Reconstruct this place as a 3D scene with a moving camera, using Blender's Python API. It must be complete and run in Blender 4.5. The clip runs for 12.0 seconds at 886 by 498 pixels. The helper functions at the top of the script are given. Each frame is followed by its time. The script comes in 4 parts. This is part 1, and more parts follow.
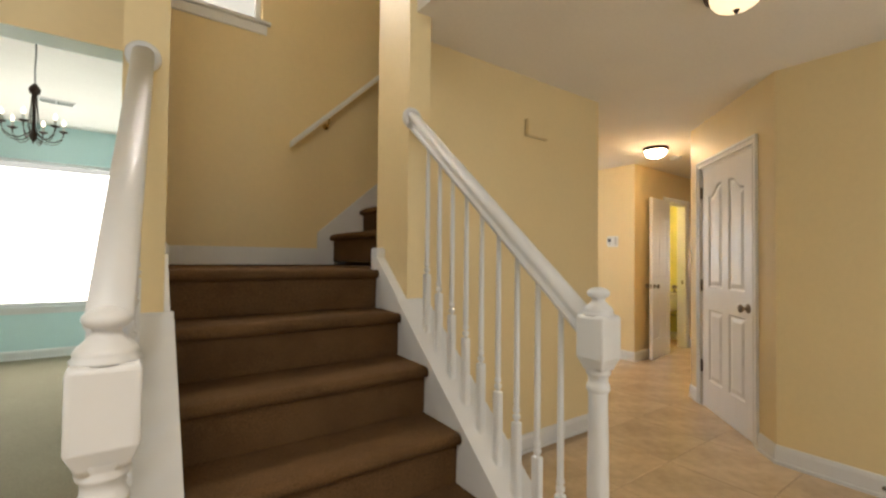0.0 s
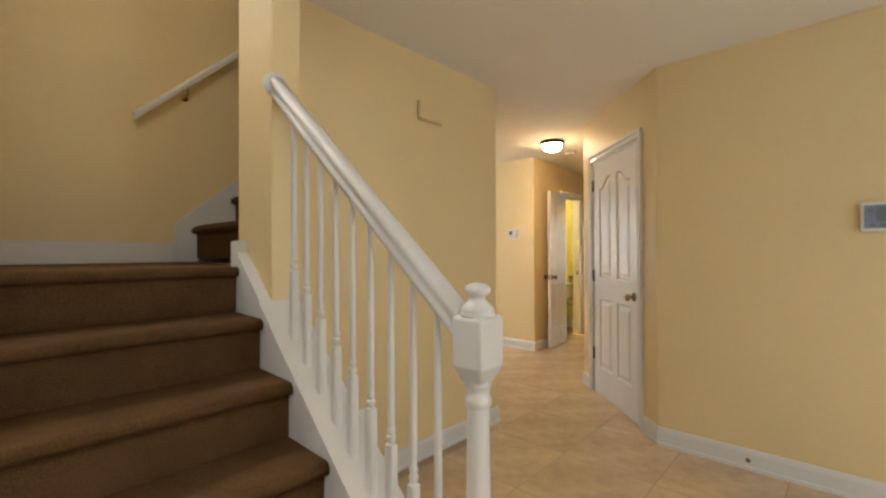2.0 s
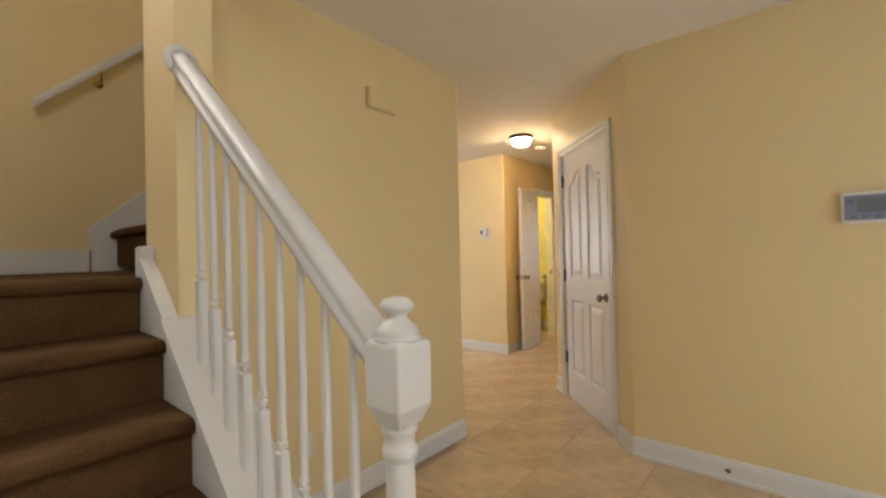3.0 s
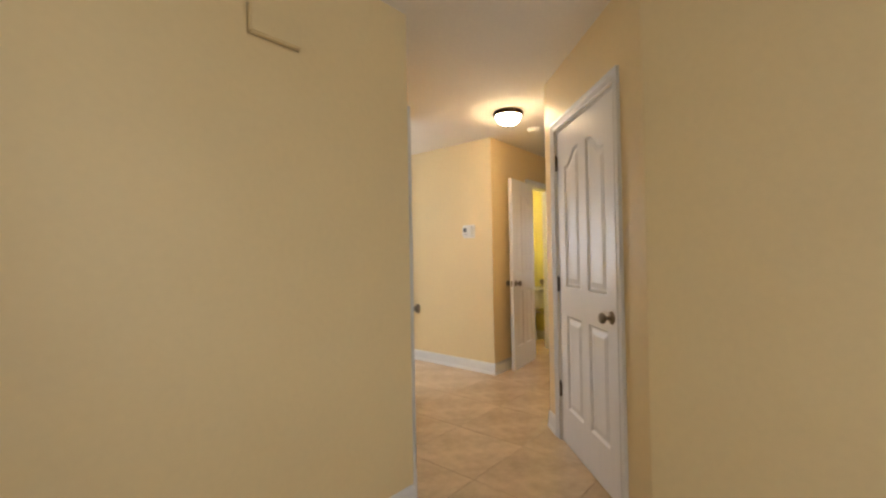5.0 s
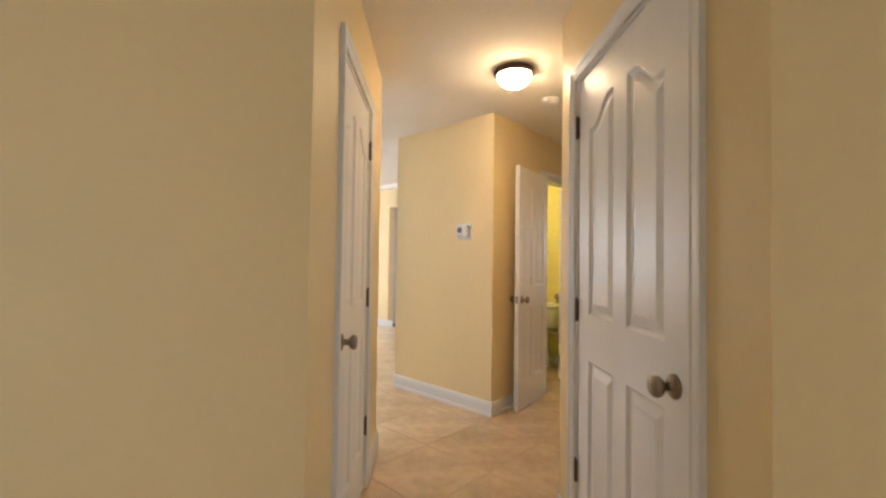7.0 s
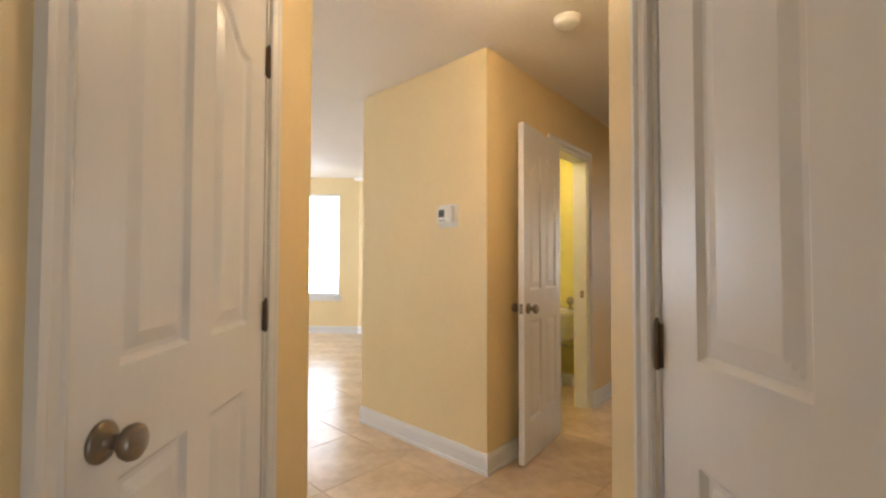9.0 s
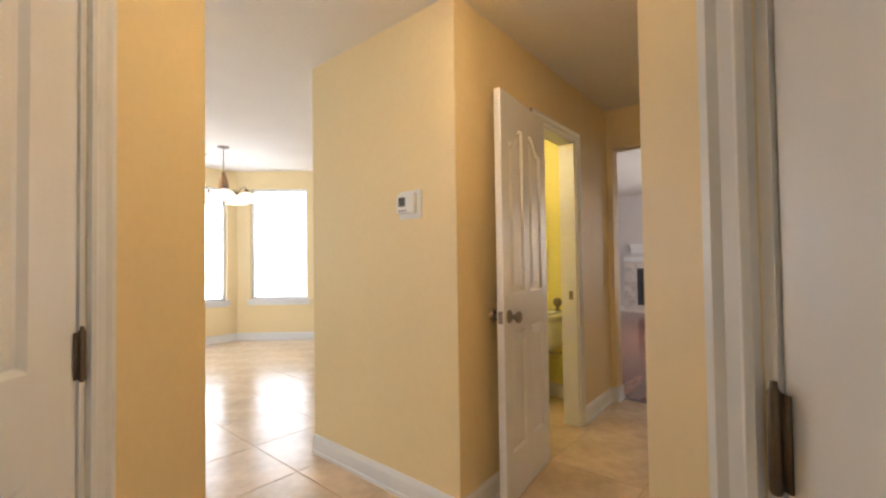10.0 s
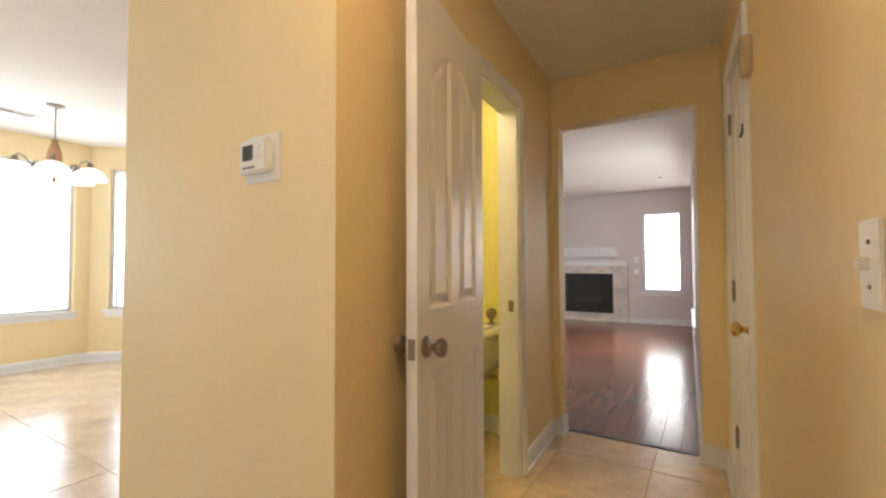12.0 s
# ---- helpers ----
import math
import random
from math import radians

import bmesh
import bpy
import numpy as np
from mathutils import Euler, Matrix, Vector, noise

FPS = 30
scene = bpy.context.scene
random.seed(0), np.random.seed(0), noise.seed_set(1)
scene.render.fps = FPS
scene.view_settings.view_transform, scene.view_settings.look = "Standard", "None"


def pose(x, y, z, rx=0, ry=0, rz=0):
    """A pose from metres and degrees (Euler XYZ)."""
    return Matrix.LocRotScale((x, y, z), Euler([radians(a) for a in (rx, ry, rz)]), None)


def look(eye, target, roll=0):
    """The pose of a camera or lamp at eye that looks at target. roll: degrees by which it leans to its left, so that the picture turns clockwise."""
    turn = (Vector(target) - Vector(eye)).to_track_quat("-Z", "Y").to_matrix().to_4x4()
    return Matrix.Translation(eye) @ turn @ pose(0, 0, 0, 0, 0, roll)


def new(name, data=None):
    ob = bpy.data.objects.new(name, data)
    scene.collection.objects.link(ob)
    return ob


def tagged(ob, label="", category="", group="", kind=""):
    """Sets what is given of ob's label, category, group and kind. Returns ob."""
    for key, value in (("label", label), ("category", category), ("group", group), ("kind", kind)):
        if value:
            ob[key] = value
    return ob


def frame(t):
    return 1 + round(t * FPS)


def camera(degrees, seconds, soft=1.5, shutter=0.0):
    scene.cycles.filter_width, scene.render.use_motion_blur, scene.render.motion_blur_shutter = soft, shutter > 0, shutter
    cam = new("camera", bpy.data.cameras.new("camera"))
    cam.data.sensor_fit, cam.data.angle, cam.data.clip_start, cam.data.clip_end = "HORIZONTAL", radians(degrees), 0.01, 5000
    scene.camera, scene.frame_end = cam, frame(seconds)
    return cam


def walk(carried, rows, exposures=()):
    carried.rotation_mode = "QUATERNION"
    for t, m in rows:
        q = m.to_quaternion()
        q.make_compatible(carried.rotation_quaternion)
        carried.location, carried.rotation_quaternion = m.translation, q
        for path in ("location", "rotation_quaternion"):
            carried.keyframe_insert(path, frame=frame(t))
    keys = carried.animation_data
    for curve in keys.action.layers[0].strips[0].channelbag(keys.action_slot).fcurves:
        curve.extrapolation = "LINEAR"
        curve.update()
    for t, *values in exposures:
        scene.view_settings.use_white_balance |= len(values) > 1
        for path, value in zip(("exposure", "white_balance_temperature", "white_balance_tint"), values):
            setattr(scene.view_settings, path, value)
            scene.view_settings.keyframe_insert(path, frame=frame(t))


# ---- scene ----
cam = camera(91.6, 12.0, 2.4)
PATH = [
    (0, (0.044, 0.035, 1.242), (1.209, 1.661, 1.285), 0.6),
    (0.5, (0.088, 0.054, 1.236), (1.329, 1.621, 1.268), 0.5),
    (1, (0.137, 0.075, 1.231), (1.458, 1.577, 1.26), 0.4),
    (1.5, (0.203, 0.104, 1.239), (1.599, 1.536, 1.263), 0.2),
    (2, (0.305, 0.132, 1.236), (1.772, 1.492, 1.255), -0.2),
    (2.5, (0.427, 0.155, 1.243), (1.936, 1.468, 1.262), -0.8),
    (3, (0.567, 0.197, 1.242), (2.1, 1.483, 1.262), -1.3),
    (3.5, (0.736, 0.249, 1.237), (2.281, 1.519, 1.26), -1.6),
    (3.7, (0.812, 0.271, 1.235), (2.357, 1.541, 1.255), -1.7),
    (5.5, (1.615, 0.573, 1.24), (3.113, 1.898, 1.275), -0.4),
    (6, (1.832, 0.668, 1.228), (3.319, 2.004, 1.274), 0.4),
    (6.5, (2.046, 0.781, 1.239), (3.529, 2.122, 1.285), 0.9),
    (7, (2.275, 0.905, 1.239), (3.731, 2.274, 1.29), 0.8),
    (7.5, (2.482, 1.043, 1.236), (3.926, 2.426, 1.289), 0.9),
    (7.7, (2.565, 1.103, 1.231), (4.005, 2.489, 1.284), 0.8),
    (9.5, (3.32, 1.616, 1.197), (4.797, 2.964, 1.253), -0.5),
    (10, (3.537, 1.736, 1.206), (5.046, 3.048, 1.252), -0.8),
    (10.5, (3.715, 1.85, 1.195), (5.264, 3.115, 1.236), -0.5),
    (11, (3.884, 1.967, 1.175), (5.488, 3.159, 1.231), -0.7),
    (11.5, (4.07, 2.062, 1.182), (5.724, 3.186, 1.238), -0.3),
    (12, (4.259, 2.161, 1.17), (5.965, 3.203, 1.234), -0.2),
]
EXPOSURES = [(0.0, 0.55, 6850, 12), (2.0, 0.55, 6700, 12), (3.5, 0.53, 6550, 13), (6.0, 0.46, 6400, 15), (7.5, 0.43, 6400, 15), (9.5, 0.37, 6400, 15), (12.0, 0.53, 6300, 12)]
P_DOOR, P_HIGH, P_LAND, P_DINE, P_BAY, P_LIV, P_LIV2 = 10, 20, 66, 54, 32, 18, 42
P_KIT, LAMP_GLOW, LAMP1_GLOW, SKY_GLOW = 27, 61.0, 0.72, 0.58
P_LEFT = 12
POWDER_GLOW = 52.0
walk(cam, [(t, look(eye, target, roll)) for t, eye, target, roll in PATH], EXPOSURES)

# ---- world and large lights ----
world = bpy.data.worlds.new("sky")
scene.world = world
world.use_nodes = True
wn = world.node_tree.nodes
sky = wn.new("ShaderNodeTexSky")
sky.sky_type = "NISHITA"
sky.sun_disc = False
sky.sun_elevation, sky.sun_rotation = radians(48), radians(200)
wn["Background"].inputs["Strength"].default_value = 0.07
world.node_tree.links.new(sky.outputs["Color"], wn["Background"].inputs["Color"])

sun_data = bpy.data.lights.new("sun", "SUN")
sun_data.energy, sun_data.angle, sun_data.color = 1.0, radians(12), (1.0, 0.95, 0.88)
sun = new("sun", sun_data)
sun.matrix_world = look((0, 0, 20), (6, 16, 0))


def window_light(x, y, z, tx, ty, tz, w, h, power, colour=(1.0, 0.975, 0.93)):
    """Sky light standing in a window opening."""
    d = bpy.data.lights.new("window_light", "AREA")
    d.shape, d.size, d.size_y, d.energy, d.color = "RECTANGLE", w, h, power, colour
    o = new("window_light", d)
    o.matrix_world = look((x, y, z), (tx, ty, tz))
    return o


COOL = (1.0, 0.965, 0.92)
BLUISH = (0.84, 0.92, 1.0)
window_light(2.1, -1.84, 1.1, 2.1, 5, 1.1, 1.45, 1.9, P_DOOR, (0.74, 0.87, 1.0))
window_light(-1.0, -1.84, 3.95, -0.4, 5, 2.6, 1.6, 1.3, P_HIGH, (0.84, 0.94, 1.0))
# added fill from the left, through an invented, unseen side opening
window_light(-2.69, -0.25, 1.9, 5, -0.25, 1.9, 1.5, 1.7, P_LEFT, (0.84, 0.94, 1.0))
window_light(0.4, 3.35, 4.1, 0.4, 0.5, 2.4, 0.6, 0.9, P_LAND)
window_light(-1.05, 7.14, 1.46, -1.05, 0.0, 1.2, 1.85, 1.6, P_DINE, COOL)
window_light(5.81, 8.63, 1.47, 5.8, 0.0, 1.3, 0.96, 1.64, P_BAY, BLUISH)
window_light(7.00, 8.09, 1.47, 4.0, 5.43, 1.35, 0.82, 1.64, P_BAY * 0.8, BLUISH)
window_light(4.60, 8.10, 1.47, 7.5, 5.06, 1.35, 0.79, 1.64, P_BAY * 0.8, BLUISH)
# added fill for the thermostat wall, from an invented kitchen opening
window_light(1.36, 4.77, 1.55, 5.0, 4.2, 1.2, 1.75, 1.15, P_KIT, BLUISH)
window_light(13.42, 2.87, 1.36, 7.0, 2.87, 1.36, 0.66, 1.50, P_LIV)
# added living room fill, from a side opening that is never in view
window_light(10.4, 2.12, 1.3, 10.4, 7.0, 0.2, 1.9, 1.5, P_LIV2)


# ---- materials ----
def material(name, colour, rough=0.6, metal=0.0, grain=0.0, scale=60.0, bump=0.0, bump_scale=200.0, spec=0.5, blotch=0.0, blotch_scale=2.0, random_tint=0.0, stretch=None):
    """Principled material with two scales of variation and fine relief."""
    m = bpy.data.materials.new(name)
    m.use_nodes = True
    nt = m.node_tree
    N, K = nt.nodes, nt.links
    b = N["Principled BSDF"]
    b.inputs["Roughness"].default_value = rough
    b.inputs["Metallic"].default_value = metal
    b.inputs["Specular IOR Level"].default_value = spec
    tc = N.new("ShaderNodeTexCoord")
    vec = tc.outputs["Object"]
    if stretch:
        mp = N.new("ShaderNodeMapping")
        mp.inputs["Scale"].default_value = stretch
        K.new(vec, mp.inputs["Vector"])
        vec = mp.outputs["Vector"]
    rgb = N.new("ShaderNodeRGB")
    rgb.outputs[0].default_value = (*colour, 1)
    out = rgb.outputs[0]
    for amount, sc, detail in ((grain, scale, 4), (blotch, blotch_scale, 3)):
        if amount:
            nz = N.new("ShaderNodeTexNoise")
            nz.inputs["Scale"].default_value, nz.inputs["Detail"].default_value = sc, detail
            K.new(vec, nz.inputs["Vector"])
            mr = N.new("ShaderNodeMapRange")
            mr.inputs["From Min"].default_value, mr.inputs["From Max"].default_value = 0.3, 0.7
            mr.inputs["To Min"].default_value, mr.inputs["To Max"].default_value = 1 - amount, 1 + amount
            K.new(nz.outputs["Fac"], mr.inputs["Value"])
            mx = N.new("ShaderNodeVectorMath")
            mx.operation = "SCALE"
            K.new(out, mx.inputs[0])
            K.new(mr.outputs["Result"], mx.inputs["Scale"])
            out = mx.outputs["Vector"]
    if random_tint:
        oi = N.new("ShaderNodeObjectInfo")
        mr = N.new("ShaderNodeMapRange")
        mr.inputs["To Min"].default_value, mr.inputs["To Max"].default_value = 1 - random_tint, 1 + random_tint
        K.new(oi.outputs["Random"], mr.inputs["Value"])
        mx = N.new("ShaderNodeVectorMath")
        mx.operation = "SCALE"
        K.new(out, mx.inputs[0])
        K.new(mr.outputs["Result"], mx.inputs["Scale"])
        out = mx.outputs["Vector"]
    K.new(out, b.inputs["Base Color"])
    if bump:
        nz = N.new("ShaderNodeTexNoise")
        nz.inputs["Scale"].default_value, nz.inputs["Detail"].default_value = bump_scale, 3
        K.new(vec, nz.inputs["Vector"])
        bp = N.new("ShaderNodeBump")
        bp.inputs["Strength"].default_value, bp.inputs["Distance"].default_value = bump, 0.004
        K.new(nz.outputs["Fac"], bp.inputs["Height"])
        K.new(bp.outputs["Normal"], b.inputs["Normal"])
    return m


def glowing(name, colour, strength, base=1.0):
    m = bpy.data.materials.new(name)
    m.use_nodes = True
    b = m.node_tree.nodes["Principled BSDF"]
    b.inputs["Base Color"].default_value = (*[base * c for c in colour], 1)
    b.inputs["Emission Color"].default_value = (*colour, 1)
    b.inputs["Emission Strength"].default_value = strength
    b.inputs["Roughness"].default_value = 0.35
    return m


YELLOW = material("yellow_wall_paint", (0.79, 0.630, 0.352), 0.5, grain=0.014, scale=35, bump=0.03, bump_scale=150, blotch=0.025, blotch_scale=1.3)
BLUE = material("pale_blue_wall_paint", (0.58, 0.76, 0.76), 0.6, grain=0.02, bump=0.1, blotch=0.02)
GREY = material("grey_wall_paint", (0.62, 0.57, 0.55), 0.6, grain=0.02, bump=0.1, blotch=0.02)
LIME = material("yellow_green_wall_paint", (0.77, 0.71, 0.25), 0.6, grain=0.02, bump=0.1, blotch=0.02)
CEILING = material("white_ceiling_paint", (0.82, 0.78, 0.72), 0.85, grain=0.02, scale=50, bump=0.25, bump_scale=90, blotch=0.02)
TRIM = material("white_semigloss_trim", (0.73, 0.725, 0.715), 0.38, grain=0.012, scale=20, bump=0.04, bump_scale=60, blotch=0.02)
DOOR = material("white_door_paint", (0.77, 0.76, 0.755), 0.31, grain=0.012, scale=25, bump=0.05, bump_scale=110, blotch=0.02, stretch=(1, 1, 0.15))
CARPET = material("brown_cut_pile_carpet", (0.122, 0.066, 0.029), 0.95, grain=0.3, scale=260, bump=1.0, bump_scale=420, spec=0.1, blotch=0.14, blotch_scale=7)
BEIGE_CARPET = material("beige_carpet", (0.30, 0.265, 0.19), 0.95, grain=0.2, scale=200, bump=0.8, bump_scale=400, spec=0.1, blotch=0.06)
TILE = material("beige_porcelain_tile", (0.62, 0.475, 0.32), 0.22, grain=0.09, scale=16, bump=0.04, bump_scale=26, blotch=0.14, blotch_scale=3.6, random_tint=0.05)
GROUT = material("beige_grout", (0.42, 0.315, 0.21), 0.9, grain=0.1, scale=80, bump=0.3)
WOOD = material("red_brown_plank", (0.185, 0.078, 0.05), 0.19, grain=0.18, scale=12, bump=0.05, bump_scale=9, blotch=0.14, blotch_scale=2.2, random_tint=0.12, stretch=(0.2, 4, 4))
NICKEL = material("satin_nickel", (0.27, 0.23, 0.19), 0.28, 1.0, grain=0.08, scale=90)
BRASS = material("polished_brass", (0.72, 0.5, 0.2), 0.18, 1.0, grain=0.06, scale=60)
BRONZE = material("oil_rubbed_bronze", (0.06, 0.035, 0.025), 0.4, 0.7, grain=0.15, scale=60)
GREY_METAL = material("grey_metal", (0.3, 0.29, 0.28), 0.4, 1.0, grain=0.1, scale=80)
HINGE = material("antique_nickel_hinge", (0.15, 0.12, 0.09), 0.5, 1.0, grain=0.1, scale=120)
BLACK = material("black_firebox", (0.012, 0.012, 0.013), 0.35, grain=0.2, scale=40)
STONE = material("pale_marble_tile", (0.58, 0.52, 0.47), 0.35, grain=0.12, scale=14, blotch=0.12, blotch_scale=5, random_tint=0.14)
PLASTIC = material("white_plastic", (0.80, 0.79, 0.76), 0.4, grain=0.01, scale=40)
SCREEN = material("grey_lcd", (0.09, 0.092, 0.10), 0.2, grain=0.05, scale=60)
LCD = material("blue_grey_display", (0.13, 0.15, 0.22), 0.2, grain=0.2, scale=16)
DUCT = material("grey_duct", (0.32, 0.33, 0.36), 0.6, grain=0.05, scale=40)
CERAMIC = material("white_ceramic", (0.85, 0.84, 0.8), 0.12, grain=0.01, scale=20)
CHROME = material("chrome", (0.7, 0.7, 0.7), 0.12, 1.0, grain=0.04, scale=50)
TAN = material("tan_painted_wood", (0.50, 0.38, 0.22), 0.5, grain=0.06, scale=30, bump=0.1)
LAMP_GLASS = glowing("lit_alabaster_glass", (1.0, 0.74, 0.43), LAMP_GLOW)
LAMP_GLASS_DIM = glowing("lit_cream_glass", (1.0, 0.84, 0.58), LAMP1_GLOW)
BULB = glowing("lit_bulb", (1.0, 0.86, 0.66), 3.0)
OUTSIDE = glowing("bright_overcast_outdoors", (0.97, 1.0, 0.95), SKY_GLOW, 0.05)
SHADE = glowing("lit_white_glass_shade", (1.0, 0.96, 0.88), 0.7)

PANE = bpy.data.materials.new("window_glass")
PANE.use_nodes = True
_b = PANE.node_tree.nodes["Principled BSDF"]
_b.inputs["Transmission Weight"].default_value = 1.0
_b.inputs["Roughness"].default_value = 0.0
_b.inputs["IOR"].default_value = 1.45


# ---- mesh helpers ----
def finish(bm, name, mat, smooth=False):
    bmesh.ops.recalc_face_normals(bm, faces=bm.faces)
    me = bpy.data.meshes.new(name)
    bm.to_mesh(me)
    bm.free()
    for m in (mat if isinstance(mat, (list, tuple)) else [mat]):
        me.materials.append(m)
    if smooth:
        me.polygons.foreach_set("use_smooth", [True] * len(me.polygons))
    return me


def part(name, bm, mat, parent=None, label="", smooth=False, m=None):
    ob = new(name, finish(bm, name, mat, smooth))
    if parent is not None:
        ob.parent = parent
    if m is not None:
        ob.matrix_basis = m
    if label:
        ob["label"] = label
    return ob


def thing(name, m, label, category, group="", kind=""):
    ob = new(name)
    ob.matrix_basis = m
    return tagged(ob, label, category, group, kind)


def add_box(bm, x0, x1, y0, y1, z0, z1, bevel=0.0, seg=2):
    tmp = bmesh.new()
    bmesh.ops.create_cube(tmp, size=1.0)
    bmesh.ops.transform(tmp, verts=tmp.verts, matrix=Matrix.Translation(((x0 + x1) / 2, (y0 + y1) / 2, (z0 + z1) / 2)) @ Matrix.Diagonal((abs(x1 - x0), abs(y1 - y0), abs(z1 - z0), 1)))
    if bevel:
        bmesh.ops.bevel(tmp, geom=list(tmp.edges), offset=bevel, segments=seg, affect="EDGES")
    merge(bm, tmp)
    return bm


def merge(bm, tmp, m=None):
    idx = {}
    for v in tmp.verts:
        idx[v] = bm.verts.new(m @ v.co if m else v.co)
    for f in tmp.faces:
        nf = bm.faces.new([idx[v] for v in f.verts])
        nf.smooth, nf.material_index = f.smooth, f.material_index
    tmp.free()
    return bm


def box(x0, x1, y0, y1, z0, z1, bevel=0.0, seg=2):
    return add_box(bmesh.new(), x0, x1, y0, y1, z0, z1, bevel, seg)


def prism(points, z0, z1, m=None):
    """A plan polygon raised from z0 to z1."""
    bm = bmesh.new()
    lo = [bm.verts.new((x, y, z0)) for x, y in points]
    hi = [bm.verts.new((x, y, z1)) for x, y in points]
    bm.faces.new(lo)
    bm.faces.new(hi)
    n = len(points)
    for i in range(n):
        bm.faces.new((lo[i], lo[(i + 1) % n], hi[(i + 1) % n], hi[i]))
    if m:
        bmesh.ops.transform(bm, verts=bm.verts, matrix=m)
    return bm


def lathe(profile, seg=24, m=None):
    """Rings of (radius, z) turned about z."""
    bm = bmesh.new()
    rings = []
    for r, z in profile:
        if r < 1e-5:
            rings.append([bm.verts.new((0, 0, z))])
        else:
            rings.append([bm.verts.new((r * math.cos(2 * math.pi * i / seg), r * math.sin(2 * math.pi * i / seg), z)) for i in range(seg)])
    for a, b in zip(rings, rings[1:]):
        for i in range(seg):
            j = (i + 1) % seg
            vs = [a[i % len(a)], a[j % len(a)], b[j % len(b)], b[i % len(b)]]
            uniq = []
            for v in vs:
                if v not in uniq:
                    uniq.append(v)
            if len(uniq) > 2:
                bm.faces.new(uniq)
    if m:
        bmesh.ops.transform(bm, verts=bm.verts, matrix=m)
    return bm


def loft(rings, seg=32, power=0.5):
    """Rounded rectangles (half width, y0, y1, z) joined into a shell."""
    bm = bmesh.new()
    rows = []
    for hx, y0, y1, z in rings:
        row = []
        for k in range(seg):
            a = 2 * math.pi * k / seg
            c, d = math.cos(a), math.sin(a)
            row.append(bm.verts.new((hx * math.copysign(abs(c) ** power, c), (y0 + y1) / 2 + (y1 - y0) / 2 * math.copysign(abs(d) ** power, d), z)))
        rows.append(row)
    for a, b in zip(rows, rows[1:]):
        for k in range(seg):
            bm.faces.new((a[k], a[(k + 1) % seg], b[(k + 1) % seg], b[k]))
    bm.faces.new(rows[0])
    bm.faces.new(rows[-1])
    return bm


def tube(points, radius, seg=8):
    """A round rod along points."""
    bm = bmesh.new()
    pts = [Vector(p) for p in points]
    rings = []
    for i, p in enumerate(pts):
        d = (pts[min(i + 1, len(pts) - 1)] - pts[max(i - 1, 0)]).normalized()
        a = d.cross(Vector((0, 0, 1)) if abs(d.z) < 0.9 else Vector((1, 0, 0))).normalized()
        b = d.cross(a)
        rings.append([bm.verts.new(p + radius * (math.cos(2 * math.pi * k / seg) * a + math.sin(2 * math.pi * k / seg) * b)) for k in range(seg)])
    for a, b in zip(rings, rings[1:]):
        for k in range(seg):
            bm.faces.new((a[k], a[(k + 1) % seg], b[(k + 1) % seg], b[k]))
    bm.faces.new(rings[0])
    bm.faces.new(rings[-1])
    return bm


def sweep_plan(points, profile, closed=False):
    """A moulding profile of (out, z) along a plan line, mitred; out is to the right of the line."""
    bm = bmesh.new()
    P = [Vector((x, y)) for x, y in points]
    rows = []
    for i, p in enumerate(P):
        ds = []
        if i > 0:
            ds.append((p - P[i - 1]).normalized())
        if i < len(P) - 1:
            ds.append((P[i + 1] - p).normalized())
        ns = [Vector((d.y, -d.x)) for d in ds]
        if len(ns) == 2:
            s = ns[0] + ns[1]
            n = s / max(0.3, s.dot(ns[0]))
        else:
            n = ns[0]
        rows.append([bm.verts.new((p.x + n.x * o, p.y + n.y * o, z)) for o, z in profile])
    k = len(profile)
    for a, b in zip(rows, rows[1:]):
        for j in range(k):
            bm.faces.new((a[j], a[(j + 1) % k], b[(j + 1) % k], b[j]))
    bm.faces.new(rows[0])
    bm.faces.new(rows[-1])
    return bm


